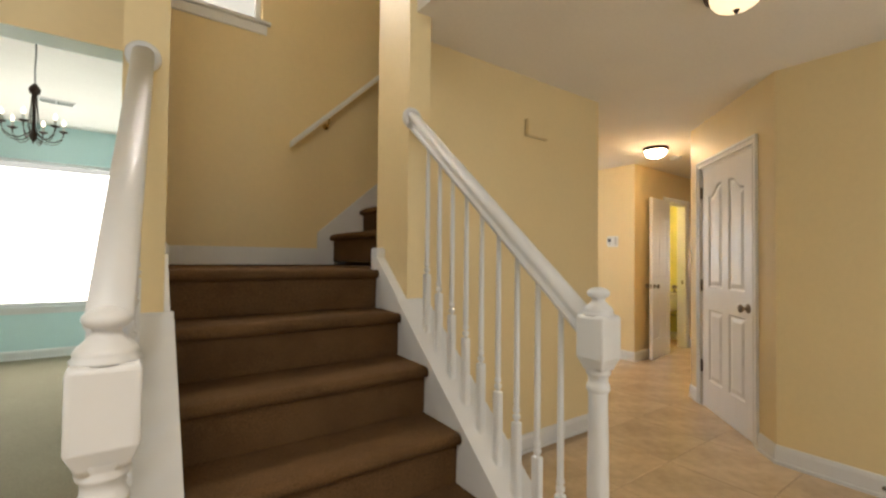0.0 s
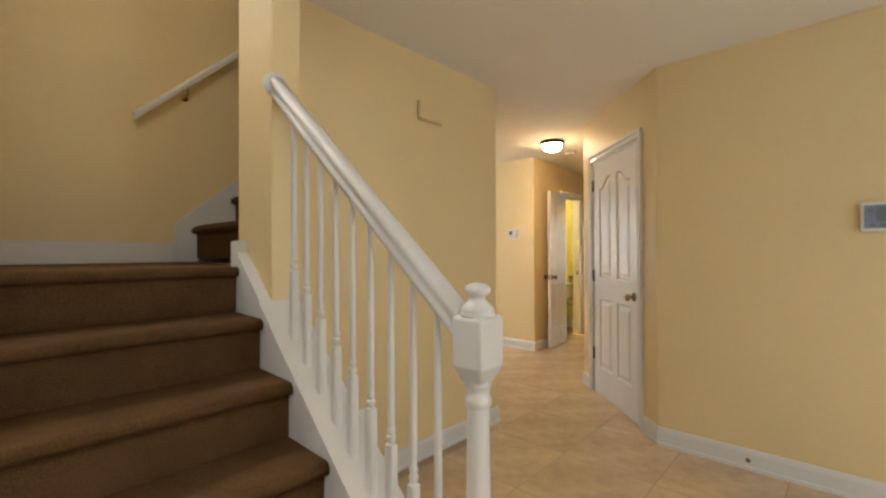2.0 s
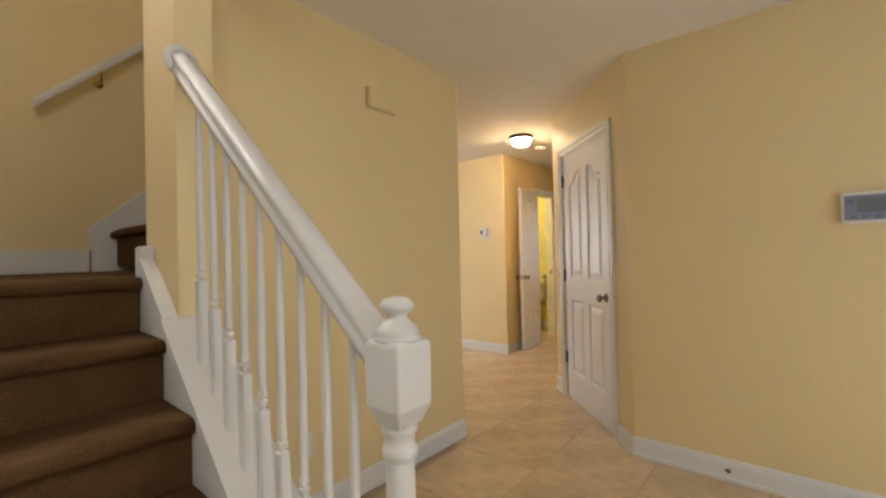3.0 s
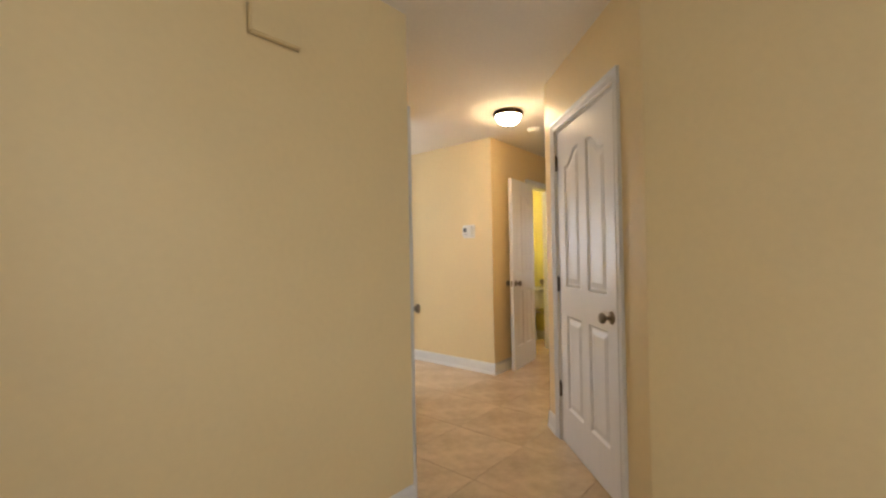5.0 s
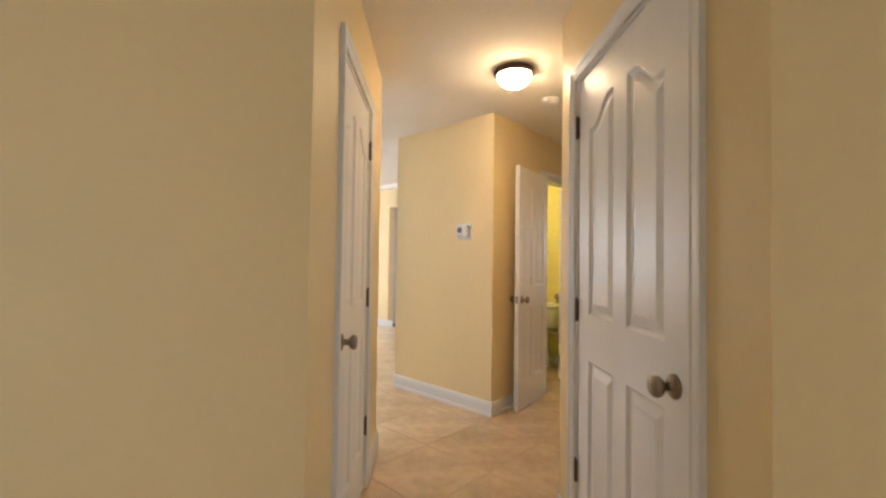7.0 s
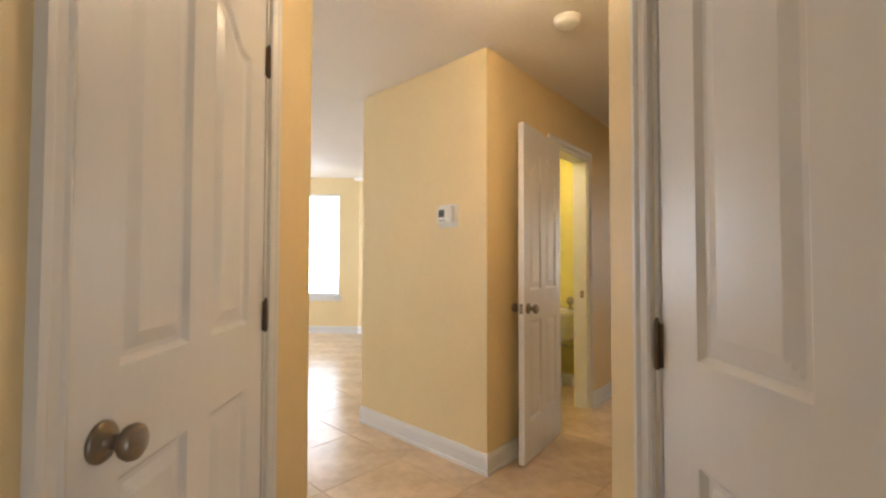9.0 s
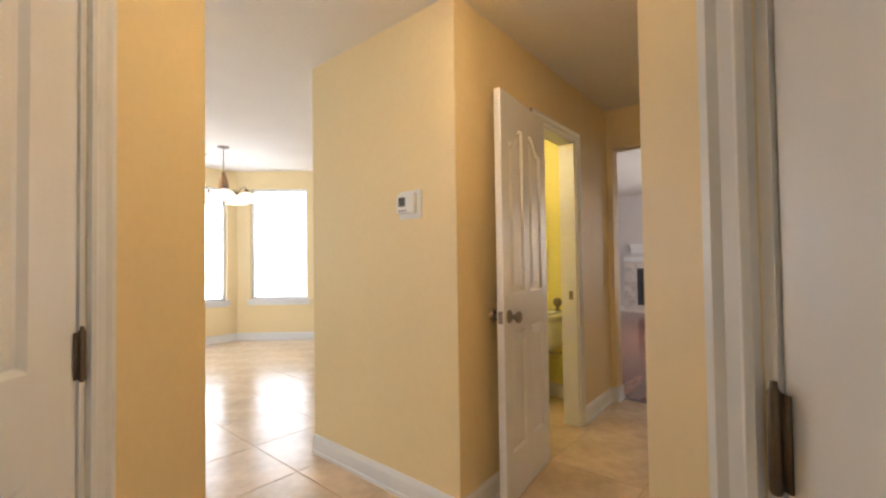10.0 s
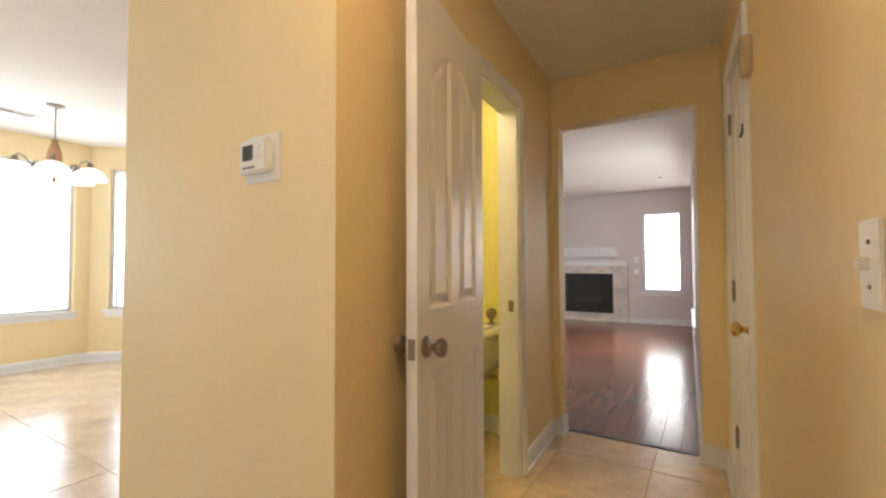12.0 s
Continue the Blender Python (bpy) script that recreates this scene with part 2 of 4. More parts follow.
def wall(name, p0, p1, thick, z0, z1, holes=(), front=None, back=None, reveal=0):
    """A wall whose room side runs p0 to p1, the room on its right; holes are (s0, s1, za, zb)."""
    front, back = front or YELLOW, back or front or YELLOW
    d = Vector((p1[0] - p0[0], p1[1] - p0[1]))
    L = d.length
    d.normalize()
    n = Vector((-d.y, d.x))
    xs = sorted({0.0, L, *[min(max(h[i], 0), L) for h in holes for i in (0, 1)]})
    zs = sorted({z0, z1, *[min(max(h[i], z0), z1) for h in holes for i in (2, 3)]})

    def solid(i, j):
        if i < 0 or j < 0 or i >= len(xs) - 1 or j >= len(zs) - 1:
            return False
        cx, cz = (xs[i] + xs[i + 1]) / 2, (zs[j] + zs[j + 1]) / 2
        return not any(h[0] < cx < h[1] and h[2] < cz < h[3] for h in holes)
    bm = bmesh.new()
    cache = {}

    def V(i, k, j):
        if (i, k, j) not in cache:
            q = Vector(p0) + d * xs[i] + n * (k * thick)
            cache[i, k, j] = bm.verts.new((q.x, q.y, zs[j]))
        return cache[i, k, j]
    for i in range(len(xs) - 1):
        for j in range(len(zs) - 1):
            if not solid(i, j):
                continue
            bm.faces.new((V(i, 0, j), V(i + 1, 0, j), V(i + 1, 0, j + 1), V(i, 0, j + 1)))
            f = bm.faces.new((V(i, 1, j), V(i, 1, j + 1), V(i + 1, 1, j + 1), V(i + 1, 1, j)))
            f.material_index = 1
            for di, dj, quad in ((-1, 0, (V(i, 0, j), V(i, 0, j + 1), V(i, 1, j + 1), V(i, 1, j))), (1, 0, (V(i + 1, 0, j), V(i + 1, 1, j), V(i + 1, 1, j + 1), V(i + 1, 0, j + 1))),
                                 (0, -1, (V(i, 0, j), V(i, 1, j), V(i + 1, 1, j), V(i + 1, 0, j))), (0, 1, (V(i, 0, j + 1), V(i + 1, 0, j + 1), V(i + 1, 1, j + 1), V(i, 1, j + 1)))):
                if not solid(i + di, j + dj):
                    bm.faces.new(quad).material_index = reveal
    ob = part(name, bm, [front, back])
    return tagged(ob, "painted drywall wall", "wall", kind="structure")


def along(p0, p1, s, z=0.0):
    """A local frame on a wall: x along it, y into it, z up."""
    a = math.atan2(p1[1] - p0[1], p1[0] - p0[0])
    return pose(p0[0] + math.cos(a) * s, p0[1] + math.sin(a) * s, z, 0, 0, math.degrees(a))


# ---- plan ----
H = 2.44
HIGH = 5.0
LW0, LW1 = (1.24, 2.0), (2.895, 2.0)
HL1 = (4.06, 3.165)
HR0, HR1 = (4.217, 1.932), (3.295, 1.01)
FR1 = (3.295, -1.75)
RH0 = (7.2, 2.07)
P0, P1 = (5.07, 4.165), (5.07, 2.985)
D30 = (7.2, 3.068)
STAIR_L, STAIR_R = 0.15, 1.05
LAND = 1.188
RISE, RUN = 0.198, 0.228
NOSE6 = 1.99

wall("wall_stair_hall", LW0, LW1, 0.12, 0, H + 0.1)
wall("wall_hall_left", LW1, HL1, 0.12, 0, H + 0.1, [(0.405, 1.163, -1, 2.045)])
wall("wall_hall_right", HR0, HR1, 0.12, 0, H + 0.1, [(0.215, 1.055, -1, 2.045)])
wall("wall_foyer_right", HR1, FR1, 0.14, 0, H + 0.1)
wall("wall_passage_right", RH0, HR0, 0.10, 0, H + 0.1, [(0.44, 1.03, -1, 2.045)])
wall("wall_powder", P1, D30, 0.12, 0, H + 0.1, [(0.80, 1.44, -1, 2.045)], YELLOW, LIME)
wall("wall_thermostat", P0, P1, 0.12, 0, 2.62, (), YELLOW, LIME)
wall("wall_powder_back", (7.2, 4.165), P0, 0.12, 0, 2.62, (), YELLOW, LIME)
wall("wall_passage_end", (7.2, 3.07), (7.2, 2.07), 0.12, 0, H + 0.1, [(0.048, 0.873, -1, 2.105)], YELLOW, GREY)
wall("wall_landing_back", (0.0, 3.05), (4.3, 3.05), 0.13, 0, HIGH, [(0.10, 0.705, 2.80, 4.0), (3.70, 4.4, -1, 2.62)])
wall("wall_stair_left", (0.13, 1.80), (0.13, 3.05), 0.13, 0, HIGH, (), YELLOW, YELLOW)
wall("wall_dining_header", (-2.6, 2.1), (0.0, 2.1), 0.13, 0, HIGH, [(0.3, 2.6, -1, 2.03)], YELLOW, BLUE, 1)
wall("wall_foyer_front", FR1, (-2.6, -1.75), 0.15, 0, HIGH, [(0.43, 1.97, -1, 2.1), (3.4, 5.2, 3.2, 4.7)])
wall("wall_foyer_left", (-2.6, -1.75), (-2.6, 2.1), 0.15, 0, HIGH, [(0.7, 2.3, 1.0, 2.8)])
wall("wall_dining_right", (0.0, 7.0), (0.0, 3.19), 0.12, 0, 2.9, (), BLUE)
wall("wall_dining_back", (-3.2, 7.0), (0.0, 7.0), 0.15, 0, 2.9, [(1.2, 3.10, 0.62, 2.36)], BLUE)
wall("wall_dining_left", (-3.2, 2.24), (-3.2, 7.0), 0.12, 0, 2.9, (), BLUE)
wall("wall_upper_right", (1.14, 2.06), (4.3, 2.06), 0.06, H + 0.1, HIGH)
wall("wall_upper_end", (4.3, 3.05), (4.3, 2.06), 0.1, 2.62, HIGH)
wall("wall_upper_foyer", (1.14, -1.75), (1.14, 2.06), -0.12, H + 0.1, HIGH)
# stair wall end beside the upper flight
part("wall_stair_end", prism([(1.10, 1.80), (1.222, 1.80), (1.24, 2.12), (1.10, 2.12)], 0, HIGH), YELLOW)["kind"] = "structure"
# breakfast room
BK = 2.60
BAY = [(4.1, 7.43), (5.22, 8.5), (6.47, 8.5), (7.4, 7.45)]
bw = 0.14
wall("wall_breakfast_left_back", (1.5, 7.43), BAY[0], bw, 0, BK + 0.1)
wall("wall_bay_left", BAY[0], BAY[1], bw, 0, BK + 0.1, [(0.40, 1.25, 0.62, 2.33)])
wall("wall_bay_middle", BAY[1], BAY[2], bw, 0, BK + 0.1, [(0.08, 1.10, 0.62, 2.33)])
wall("wall_bay_right", BAY[2], BAY[3], bw, 0, BK + 0.1, [(0.20, 1.08, 0.62, 2.33)])
wall("wall_breakfast_right", BAY[3], (7.4, 4.0), 0.12, 0, BK + 0.1, [(0.35, 2.2, -1, 2.2)], YELLOW, GREY)
wall("wall_breakfast_left", (1.5, 3.17), (1.5, 7.43), 0.12, 0, BK + 0.1, [(0.7, 2.5, 0.95, 2.15)])
wall("wall_breakfast_front", HL1, (1.5, 3.165), -0.004, 0, BK + 0.1)
# living room
LX = 13.3
LH = 2.54
wall("wall_living_back", (LX, 7.3), (LX, 2.38), 0.15, 0, LH + 0.1, [(7.3 - 3.19, 7.3 - 2.55, 0.62, 2.10)], GREY)
wall("wall_living_right", (LX, 2.38), (7.32, 2.20), 0.15, 0, LH + 0.1, [(1.9, 3.9, 0.5, 2.1)], GREY)
wall("wall_living_left", (7.52, 7.3), (LX, 7.3), 0.15, 0, LH + 0.1, (), GREY)
# powder room ends
wall("wall_powder_right", (7.02, 4.05), (7.02, 3.17), 0.1, 0, H + 0.1, (), LIME)

ceil = part("ceiling", prism([(1.14, -1.75), (7.33, -1.75), (7.33, 4.165), (4.06, 4.165), (4.06, 3.17), (2.94, 2.05), (1.14, 2.05)], H, H + 0.1), CEILING)
tagged(ceil, "white painted ceiling", "ceiling", kind="structure")
for nm, pts, z in (("ceiling_upper", [(-2.7, -1.9), (4.4, -1.9), (4.4, 3.2), (-2.7, 3.2)], HIGH), ("ceiling_dining", [(-3.3, 2.1), (0.1, 2.1), (0.1, 7.15), (-3.3, 7.15)], 2.79),
                   ("ceiling_breakfast", [(1.4, 3.17), (4.06, 3.17), (4.06, 4.165), (7.5, 4.165), (7.5, 8.7), (1.4, 8.7)], BK), ("ceiling_living", [(7.3, 2.0), (13.5, 2.0), (13.5, 7.45), (7.3, 7.45)], LH)):
    tagged(part(nm, prism(pts, z, z + 0.1), CEILING), "white painted ceiling", "ceiling", kind="structure")

floor = tagged(part("floor", box(-2.7, 7.33, -1.9, 8.8, -0.12, -0.002), GROUT), "beige grout bed under floor tiles", "floor", kind="structure")
tagged(part("floor_dining", box(-3.3, 0.0, 2.2, 7.1, -0.010, 0.008), BEIGE_CARPET), "beige carpeted floor", "carpet", kind="structure")
floor_living = tagged(part("floor_living", box(7.33, 13.5, 2.0, 7.45, -0.12, -0.010), WOOD), "dark red-brown wood floor", "floor", kind="structure")
tagged(part("ground", box(-80, 80, -80, 80, -0.5, -0.3), material("grass_ground", (0.08, 0.11, 0.04), 0.95, grain=0.3, scale=3)), "flat green lawn", "ground", kind="structure")


def backdrop(x, y, z, tx, ty, w, h):
    bm = box(-w / 2, w / 2, -h / 2, h / 2, -0.01, 0.0)
    ob = part("backdrop", bm, OUTSIDE, m=look((x, y, z), (tx, ty, z)))
    ob.visible_shadow = False
    return tagged(ob, "bright blown-out daylight outdoors", "backdrop", kind="structure")


backdrop(-2.0, 10.0, 2.0, -2.0, 0, 9, 7)
backdrop(7.0, 12.5, 2.0, 7.0, 0, 26, 9)
backdrop(17.0, 3.5, 2.0, 0, 3.5, 14, 8)
backdrop(9.0, -2.5, 2.0, 9.0, 5, 16, 8)
backdrop(0.4, 4.6, 3.95, 0.4, 0, 3, 2.0)

# ---- trim ----
BASE = [(0, 0), (0.020, 0), (0.020, 0.018), (0.014, 0.022), (0.014, 0.088), (0.011, 0.100), (0.006, 0.112), (0, 0.115)]


def baseboard(pts):
    return tagged(part("baseboard", sweep_plan(pts, BASE), TRIM), "white painted baseboard", "baseboard", kind="structure")


def on(p0, p1, s):
    d = Vector((p1[0] - p0[0], p1[1] - p0[1])).normalized()
    return (p0[0] + d.x * s, p0[1] + d.y * s)


baseboard([(1.222, 1.81), (1.238, 2.0), LW1, on(LW1, HL1, 0.345)])
baseboard([on(LW1, HL1, 1.222), HL1, (3.9, 3.169)])
baseboard([on(HR0, HR1, 1.12), HR1, FR1])
baseboard([on(RH0, HR0, 1.092), HR0, on(HR0, HR1, 0.15)])
baseboard([P0, P1, on(P1, D30, 0.74)])
baseboard([on(P1, D30, 1.50), on(P1, D30, 2.13), (7.2, 3.022), (7.325, 3.022)])
baseboard([(7.32, 2.197), (7.2, 2.197), (7.2, 2.07), on(RH0, HR0, 0.38)])
baseboard([(1.5, 7.43), *BAY, (7.4, 6.95)])
baseboard([(7.4, 5.25), (7.4, 4.165), P0])
baseboard([(LX, 3.45), (LX, 2.38), (7.35, 2.20)])
baseboard([(LX, 7.3), (LX, 4.95)])
baseboard([(-3.2, 7.0), (0.0, 7.0), (0.0, 3.2)])

CASING = [(0.0, 0.0), (0.0, 0.009), (0.008, 0.013), (0.016, 0.010), (0.034, 0.012), (0.044, 0.018), (0.057, 0.018), (0.057, 0.0)]


def casing_bm(w, h):
    """Door casing round an opening w wide and h high, on the side y = 0 of the wall, standing out to -y."""
    bm = bmesh.new()
    path = [((0, 0), (-1, 0)), ((0, h), (-1, 1)), ((w, h), (1, 1)), ((w, 0), (1, 0))]
    rows = [[bm.verts.new((x + ox * u, -d, z + oz * u)) for u, d in CASING] for (x, z), (ox, oz) in path]
    k = len(CASING)
    for a, b in zip(rows, rows[1:]):
        for j in range(k):
            bm.faces.new((a[j], a[(j + 1) % k], b[(j + 1) % k], b[j]))
    bm.faces.new(rows[0])
    bm.faces.new(rows[-1])
    return bm


def jamb_bm(w, h, t):
    bm = bmesh.new()
    add_box(bm, -0.001, 0.016, 0.002, t - 0.002, 0, h)
    add_box(bm, w - 0.016, w + 0.001, 0.002, t - 0.002, 0, h)
    add_box(bm, 0.016, w - 0.016, 0.002, t - 0.002, h - 0.016, h + 0.001)
    return bm


# ---- doors ----
def leaf_bm(w, h=2.02, t=0.035):
    """A moulded four-panel door leaf with an arched upper pair; x 0..w, y 0 (front)..t."""
    stile, mid = 0.115 * w / 0.8, 0.105 * w / 0.8
    pw = (w - 2 * stile - mid) / 2
    xl = [stile, stile + pw, w - stile - pw, w - stile]
    zl = [0.235, 0.83, 1.015]

    def top(x):
        u = abs(x - w / 2) / (w / 2 - stile)
        u = min(max(u, 0), 1)
        s = min(max((u - 0.35) / 0.5, 0), 1)
        return 1.865 - 0.085 * (s * s * (3 - 2 * s))

    def depth(x, z):
        best = 0.0
        for x0, x1 in ((xl[0], xl[1]), (xl[2], xl[3])):
            for z0, z1 in ((zl[0], zl[1]), (zl[2], top(x))):
                e = min(x - x0, x1 - x, z - z0, z1 - z)
                if e > 0:
                    if e < 0.012:
                        best = -0.010 * e / 0.012
                    elif e < 0.022:
                        best = -0.010
                    elif e < 0.05:
                        best = -0.010 + 0.007 * (e - 0.022) / 0.028
                    else:
                        best = -0.003
        return best
    offs = (-0.004, 0.0, 0.004, 0.008, 0.012, 0.017, 0.022, 0.030, 0.040, 0.05, 0.056)
    xs = sorted({0.0, w, w / 2, *[round(x + s * o, 5) for x, s in zip(xl, (1, -1, 1, -1)) for o in offs], *[round(x0 + (x1 - x0) * f, 5) for x0, x1 in ((xl[0], xl[1]), (xl[2], xl[3])) for f in [k / 26 for k in range(1, 26)]]})
    zs = sorted({0.0, h, *[round(z + s * o, 5) for z, s in zip(zl, (1, -1, 1)) for o in offs], *[1.70 + 0.0065 * i for i in range(27)]})
    bm = bmesh.new()
    grids = []
    for side in (0, 1):
        g = [[bm.verts.new((x, -depth(x, z) if side == 0 else t + depth(x, z), z)) for z in zs] for x in xs]
        grids.append(g)
        for i in range(len(xs) - 1):
            for j in range(len(zs) - 1):
                q = (g[i][j], g[i + 1][j], g[i + 1][j + 1], g[i][j + 1])
                bm.faces.new(q if side == 0 else q[::-1])
    a, b = grids
    nx, nz = len(xs) - 1, len(zs) - 1
    for i in range(nx):
        bm.faces.new((a[i][0], b[i][0], b[i + 1][0], a[i + 1][0]))
        bm.faces.new((a[i][nz], a[i + 1][nz], b[i + 1][nz], b[i][nz]))
    for j in range(nz):
        bm.faces.new((a[0][j], a[0][j + 1], b[0][j + 1], b[0][j]))
        bm.faces.new((a[nx][j], b[nx][j], b[nx][j + 1], a[nx][j + 1]))
    return bm


KNOB = [(0.0, 0.0), (0.033, 0.0), (0.033, 0.004), (0.030, 0.008), (0.016, 0.011), (0.012, 0.016), (0.012, 0.030), (0.018, 0.034), (0.026, 0.041), (0.029, 0.050), (0.027, 0.058), (0.020, 0.063), (0.0, 0.065)]


def knob_parts(parent, x, z, y, out, mat=None, label="satin nickel knob"):
    """A round knob on a leaf face at y, standing out along out (-1 or 1)."""
    m = Matrix.Translation((x, y, z)) @ pose(0, 0, 0, 90 if out < 0 else -90, 0, 0)
    return part("door_knob", lathe(KNOB, 28), mat or NICKEL, parent, label, True, m)


def hinge_part(parent, x, z, y, mat=None):
    bm = lathe([(0.0, -0.05), (0.004, -0.05), (0.006, -0.046), (0.006, 0.046), (0.004, 0.05), (0.003, 0.056), (0.0, 0.056)], 12)
    add_box(bm, -0.012, 0.012, 0.004, 0.007, -0.045, 0.045)
    part("hinge", bm, mat or HINGE, parent, "nickel butt hinge" if mat else "dark nickel butt hinge", True, Matrix.Translation((x, y, z)))


def door(name, p0, p1, s0, s1, thick, hinge_at, label, knob_mat=None, knob_label="satin nickel knob", hinge_mat=None):
    """A closed door in the wall p0-p1 between s0 and s1. hinge_at: 0 start, 1 end of the opening."""
    w, h = s1 - s0, 2.045
    root = thing(name, along(p0, p1, s0), label, "door", kind="structure")
    part("door_frame", jamb_bm(w, h, thick), TRIM, root, "white painted jamb")
    part("casing", casing_bm(w, h), TRIM, root, "white moulded casing")
    lw = w - 0.038
    leaf = part("door_leaf", leaf_bm(lw), DOOR, root, "white four-panel leaf", False, Matrix.Translation((0.019, 0.006, 0.008)))
    hx = w - 0.017 if hinge_at else 0.017
    kx = 0.065 if hinge_at else lw - 0.065
    knob_parts(leaf, kx, 0.905, 0.0, -1, knob_mat, knob_label)
    for z in (0.34, 1.03, 1.828):
        hinge_part(root, hx, z, -0.004, hinge_mat)
    return root


door("door_1", HR0, HR1, 0.215, 1.055, 0.12, 0, "closed white four-panel closet door with nickel knob")
door("door_2", LW1, HL1, 0.405, 1.163, 0.12, 1, "closed white four-panel door under the stairs")
door("door_3", RH0, HR0, 0.44, 1.03, 0.10, 0, "closed narrow white door with a brass knob", BRASS, "polished brass knob", NICKEL)

# open powder room door: frame in the wall, leaf swung back
d4 = thing("door_4", along(P1, D30, 0.80), "open white four-panel powder room door", "door", kind="structure")
part("door_frame", jamb_bm(0.64, 2.045, 0.12), TRIM, d4, "white painted jamb")
part("casing", casing_bm(0.64, 2.045), TRIM, d4, "white moulded casing")
leaf4 = part("door_leaf", leaf_bm(0.62), DOOR, d4, "white four-panel leaf", False, Matrix.Translation((0.016, -0.020, 0.01)) @ pose(0, 0, 0, 0, 0, 186.2))
knob_parts(leaf4, 0.56, 0.91, 0.035, 1)
knob_parts(leaf4, 0.56, 0.91, 0.0, -1)
part("latch", box(0.62, 0.622, 0.006, 0.029, 0.88, 0.94, 0.0008), NICKEL, leaf4, "nickel latch plate")
part("strike_plate", box(0.6215, 0.6235, 0.03, 0.06, 0.90, 0.96, 0.0008), NICKEL, d4, "nickel strike plate")
for z in (0.34, 1.03, 1.828):
    hinge_part(d4, 0.014, z, -0.02)

# ---- staircase ----
stairs = thing("staircase", pose(0, 0, 0), "carpeted staircase with white balustrades turning at a landing", "staircase")


def step_bm(y_nose, z_top, depth, x0, x1, rise):
    """A carpet-wrapped riser and tread with a full round nosing; y grows up the flight."""
    r = 0.024
    pts = []
    for i in range(9):
        a = math.radians(90 + 22.5 * i * 1.0)
        pts.append((y_nose + r + r * math.cos(a), z_top - r + r * math.sin(a)))
    pts = [(y_nose + depth, z_top), *pts, (y_nose + 0.030, z_top - 0.052), (y_nose + 0.032, z_top - rise + 0.002), (y_nose + depth, z_top - rise + 0.002)]
    bm = bmesh.new()
    n = 12
    rows = []
    for k in range(n + 1):
        x = x0 + (x1 - x0) * k / n
        e = 0.006 if k in (0, n) else 0.0
        rows.append([bm.verts.new((x, y + 0.002 * noise.noise((x * 5, y * 3, z * 7)), z + 0.0025 * noise.noise((x * 4, y * 9, 3 + z * 2)) - e * (1 if 0 < i < 8 else 0))) for i, (y, z) in enumerate(pts)])
    m = len(pts)
    for a, b in zip(rows, rows[1:]):
        for j in range(m):
            f = bm.faces.new((a[j], a[(j + 1) % m], b[(j + 1) % m], b[j]))
            f.smooth = 0 < j < 10
    bm.faces.new(rows[0])
    bm.faces.new(rows[-1])
    return bm


for k in range(1, 6):
    part("step", step_bm(NOSE6 - (6 - k) * RUN, RISE * k, RUN + 0.06, STAIR_L, STAIR_R, RISE), CARPET, stairs, "brown carpeted step")
part("landing", step_bm(NOSE6, LAND, 3.05 - NOSE6, 0.132, STAIR_R, RISE), CARPET, stairs, "brown carpeted landing")
part("landing", box(STAIR_R, 1.4, 2.10, 3.05, LAND - 0.19, LAND - 0.001), CARPET, stairs, "brown carpeted landing")
for k in range(1, 9):
    m = pose(1.185 + (k - 1) * 0.23, 0, 0.022, 0, 0, -90)
    part("step", step_bm(0, LAND + RISE * k, 0.29, -3.03, -2.125, RISE), CARPET, stairs, "brown carpeted step", False, m)


def rail_z(y):
    """Height of the nosing line at y."""
    return RISE * 6 + (y - NOSE6) * RISE / RUN


def slope_prism(x0, x1, ya, yb, lo, hi, cut_floor=True):
    """A sloping board between offsets lo and hi from the nosing line."""
    bm = bmesh.new()
    pts = [(ya, max(0.0, rail_z(ya) + lo)), (yb, max(0.0, rail_z(yb) + lo)), (yb, rail_z(yb) + hi), (ya, rail_z(ya) + hi)]
    a = [bm.verts.new((x0, y, z)) for y, z in pts]
    b = [bm.verts.new((x1, y, z)) for y, z in pts]
    bm.faces.new(a)
    bm.faces.new(b)
    for i in range(4):
        bm.faces.new((a[i], a[(i + 1) % 4], b[(i + 1) % 4], b[i]))
    return bm


# bead and neck between the square foot and the tapering shaft of a baluster
COLLAR = [(0.0132, 0.0), (0.0140, 0.004), (0.0075, 0.008), (0.0075, 0.013), (0.0132, 0.016), (0.0138, 0.022), (0.0132, 0.029), (0.0076, 0.032), (0.0076, 0.037), (0.0128, 0.040), (0.0122, 0.048), (0.0100, 0.056), (0.0104, 0.075), (0.0108, 0.14), (0.0105, 0.22), (0.0099, 0.35), (0.0091, 0.48), (0.0086, 0.595)]


def baluster_bm():
    bm = box(-0.0142, 0.0142, -0.0142, 0.0142, -0.03, 0.250, 0.003, 2)
    merge(bm, lathe([(r, z + 0.245) for r, z in COLLAR], 16))
    for f in bm.faces:
        f.smooth = max(e.calc_length() for e in f.edges) > 0.05 and f.calc_center_median().z > 0.29
    return bm


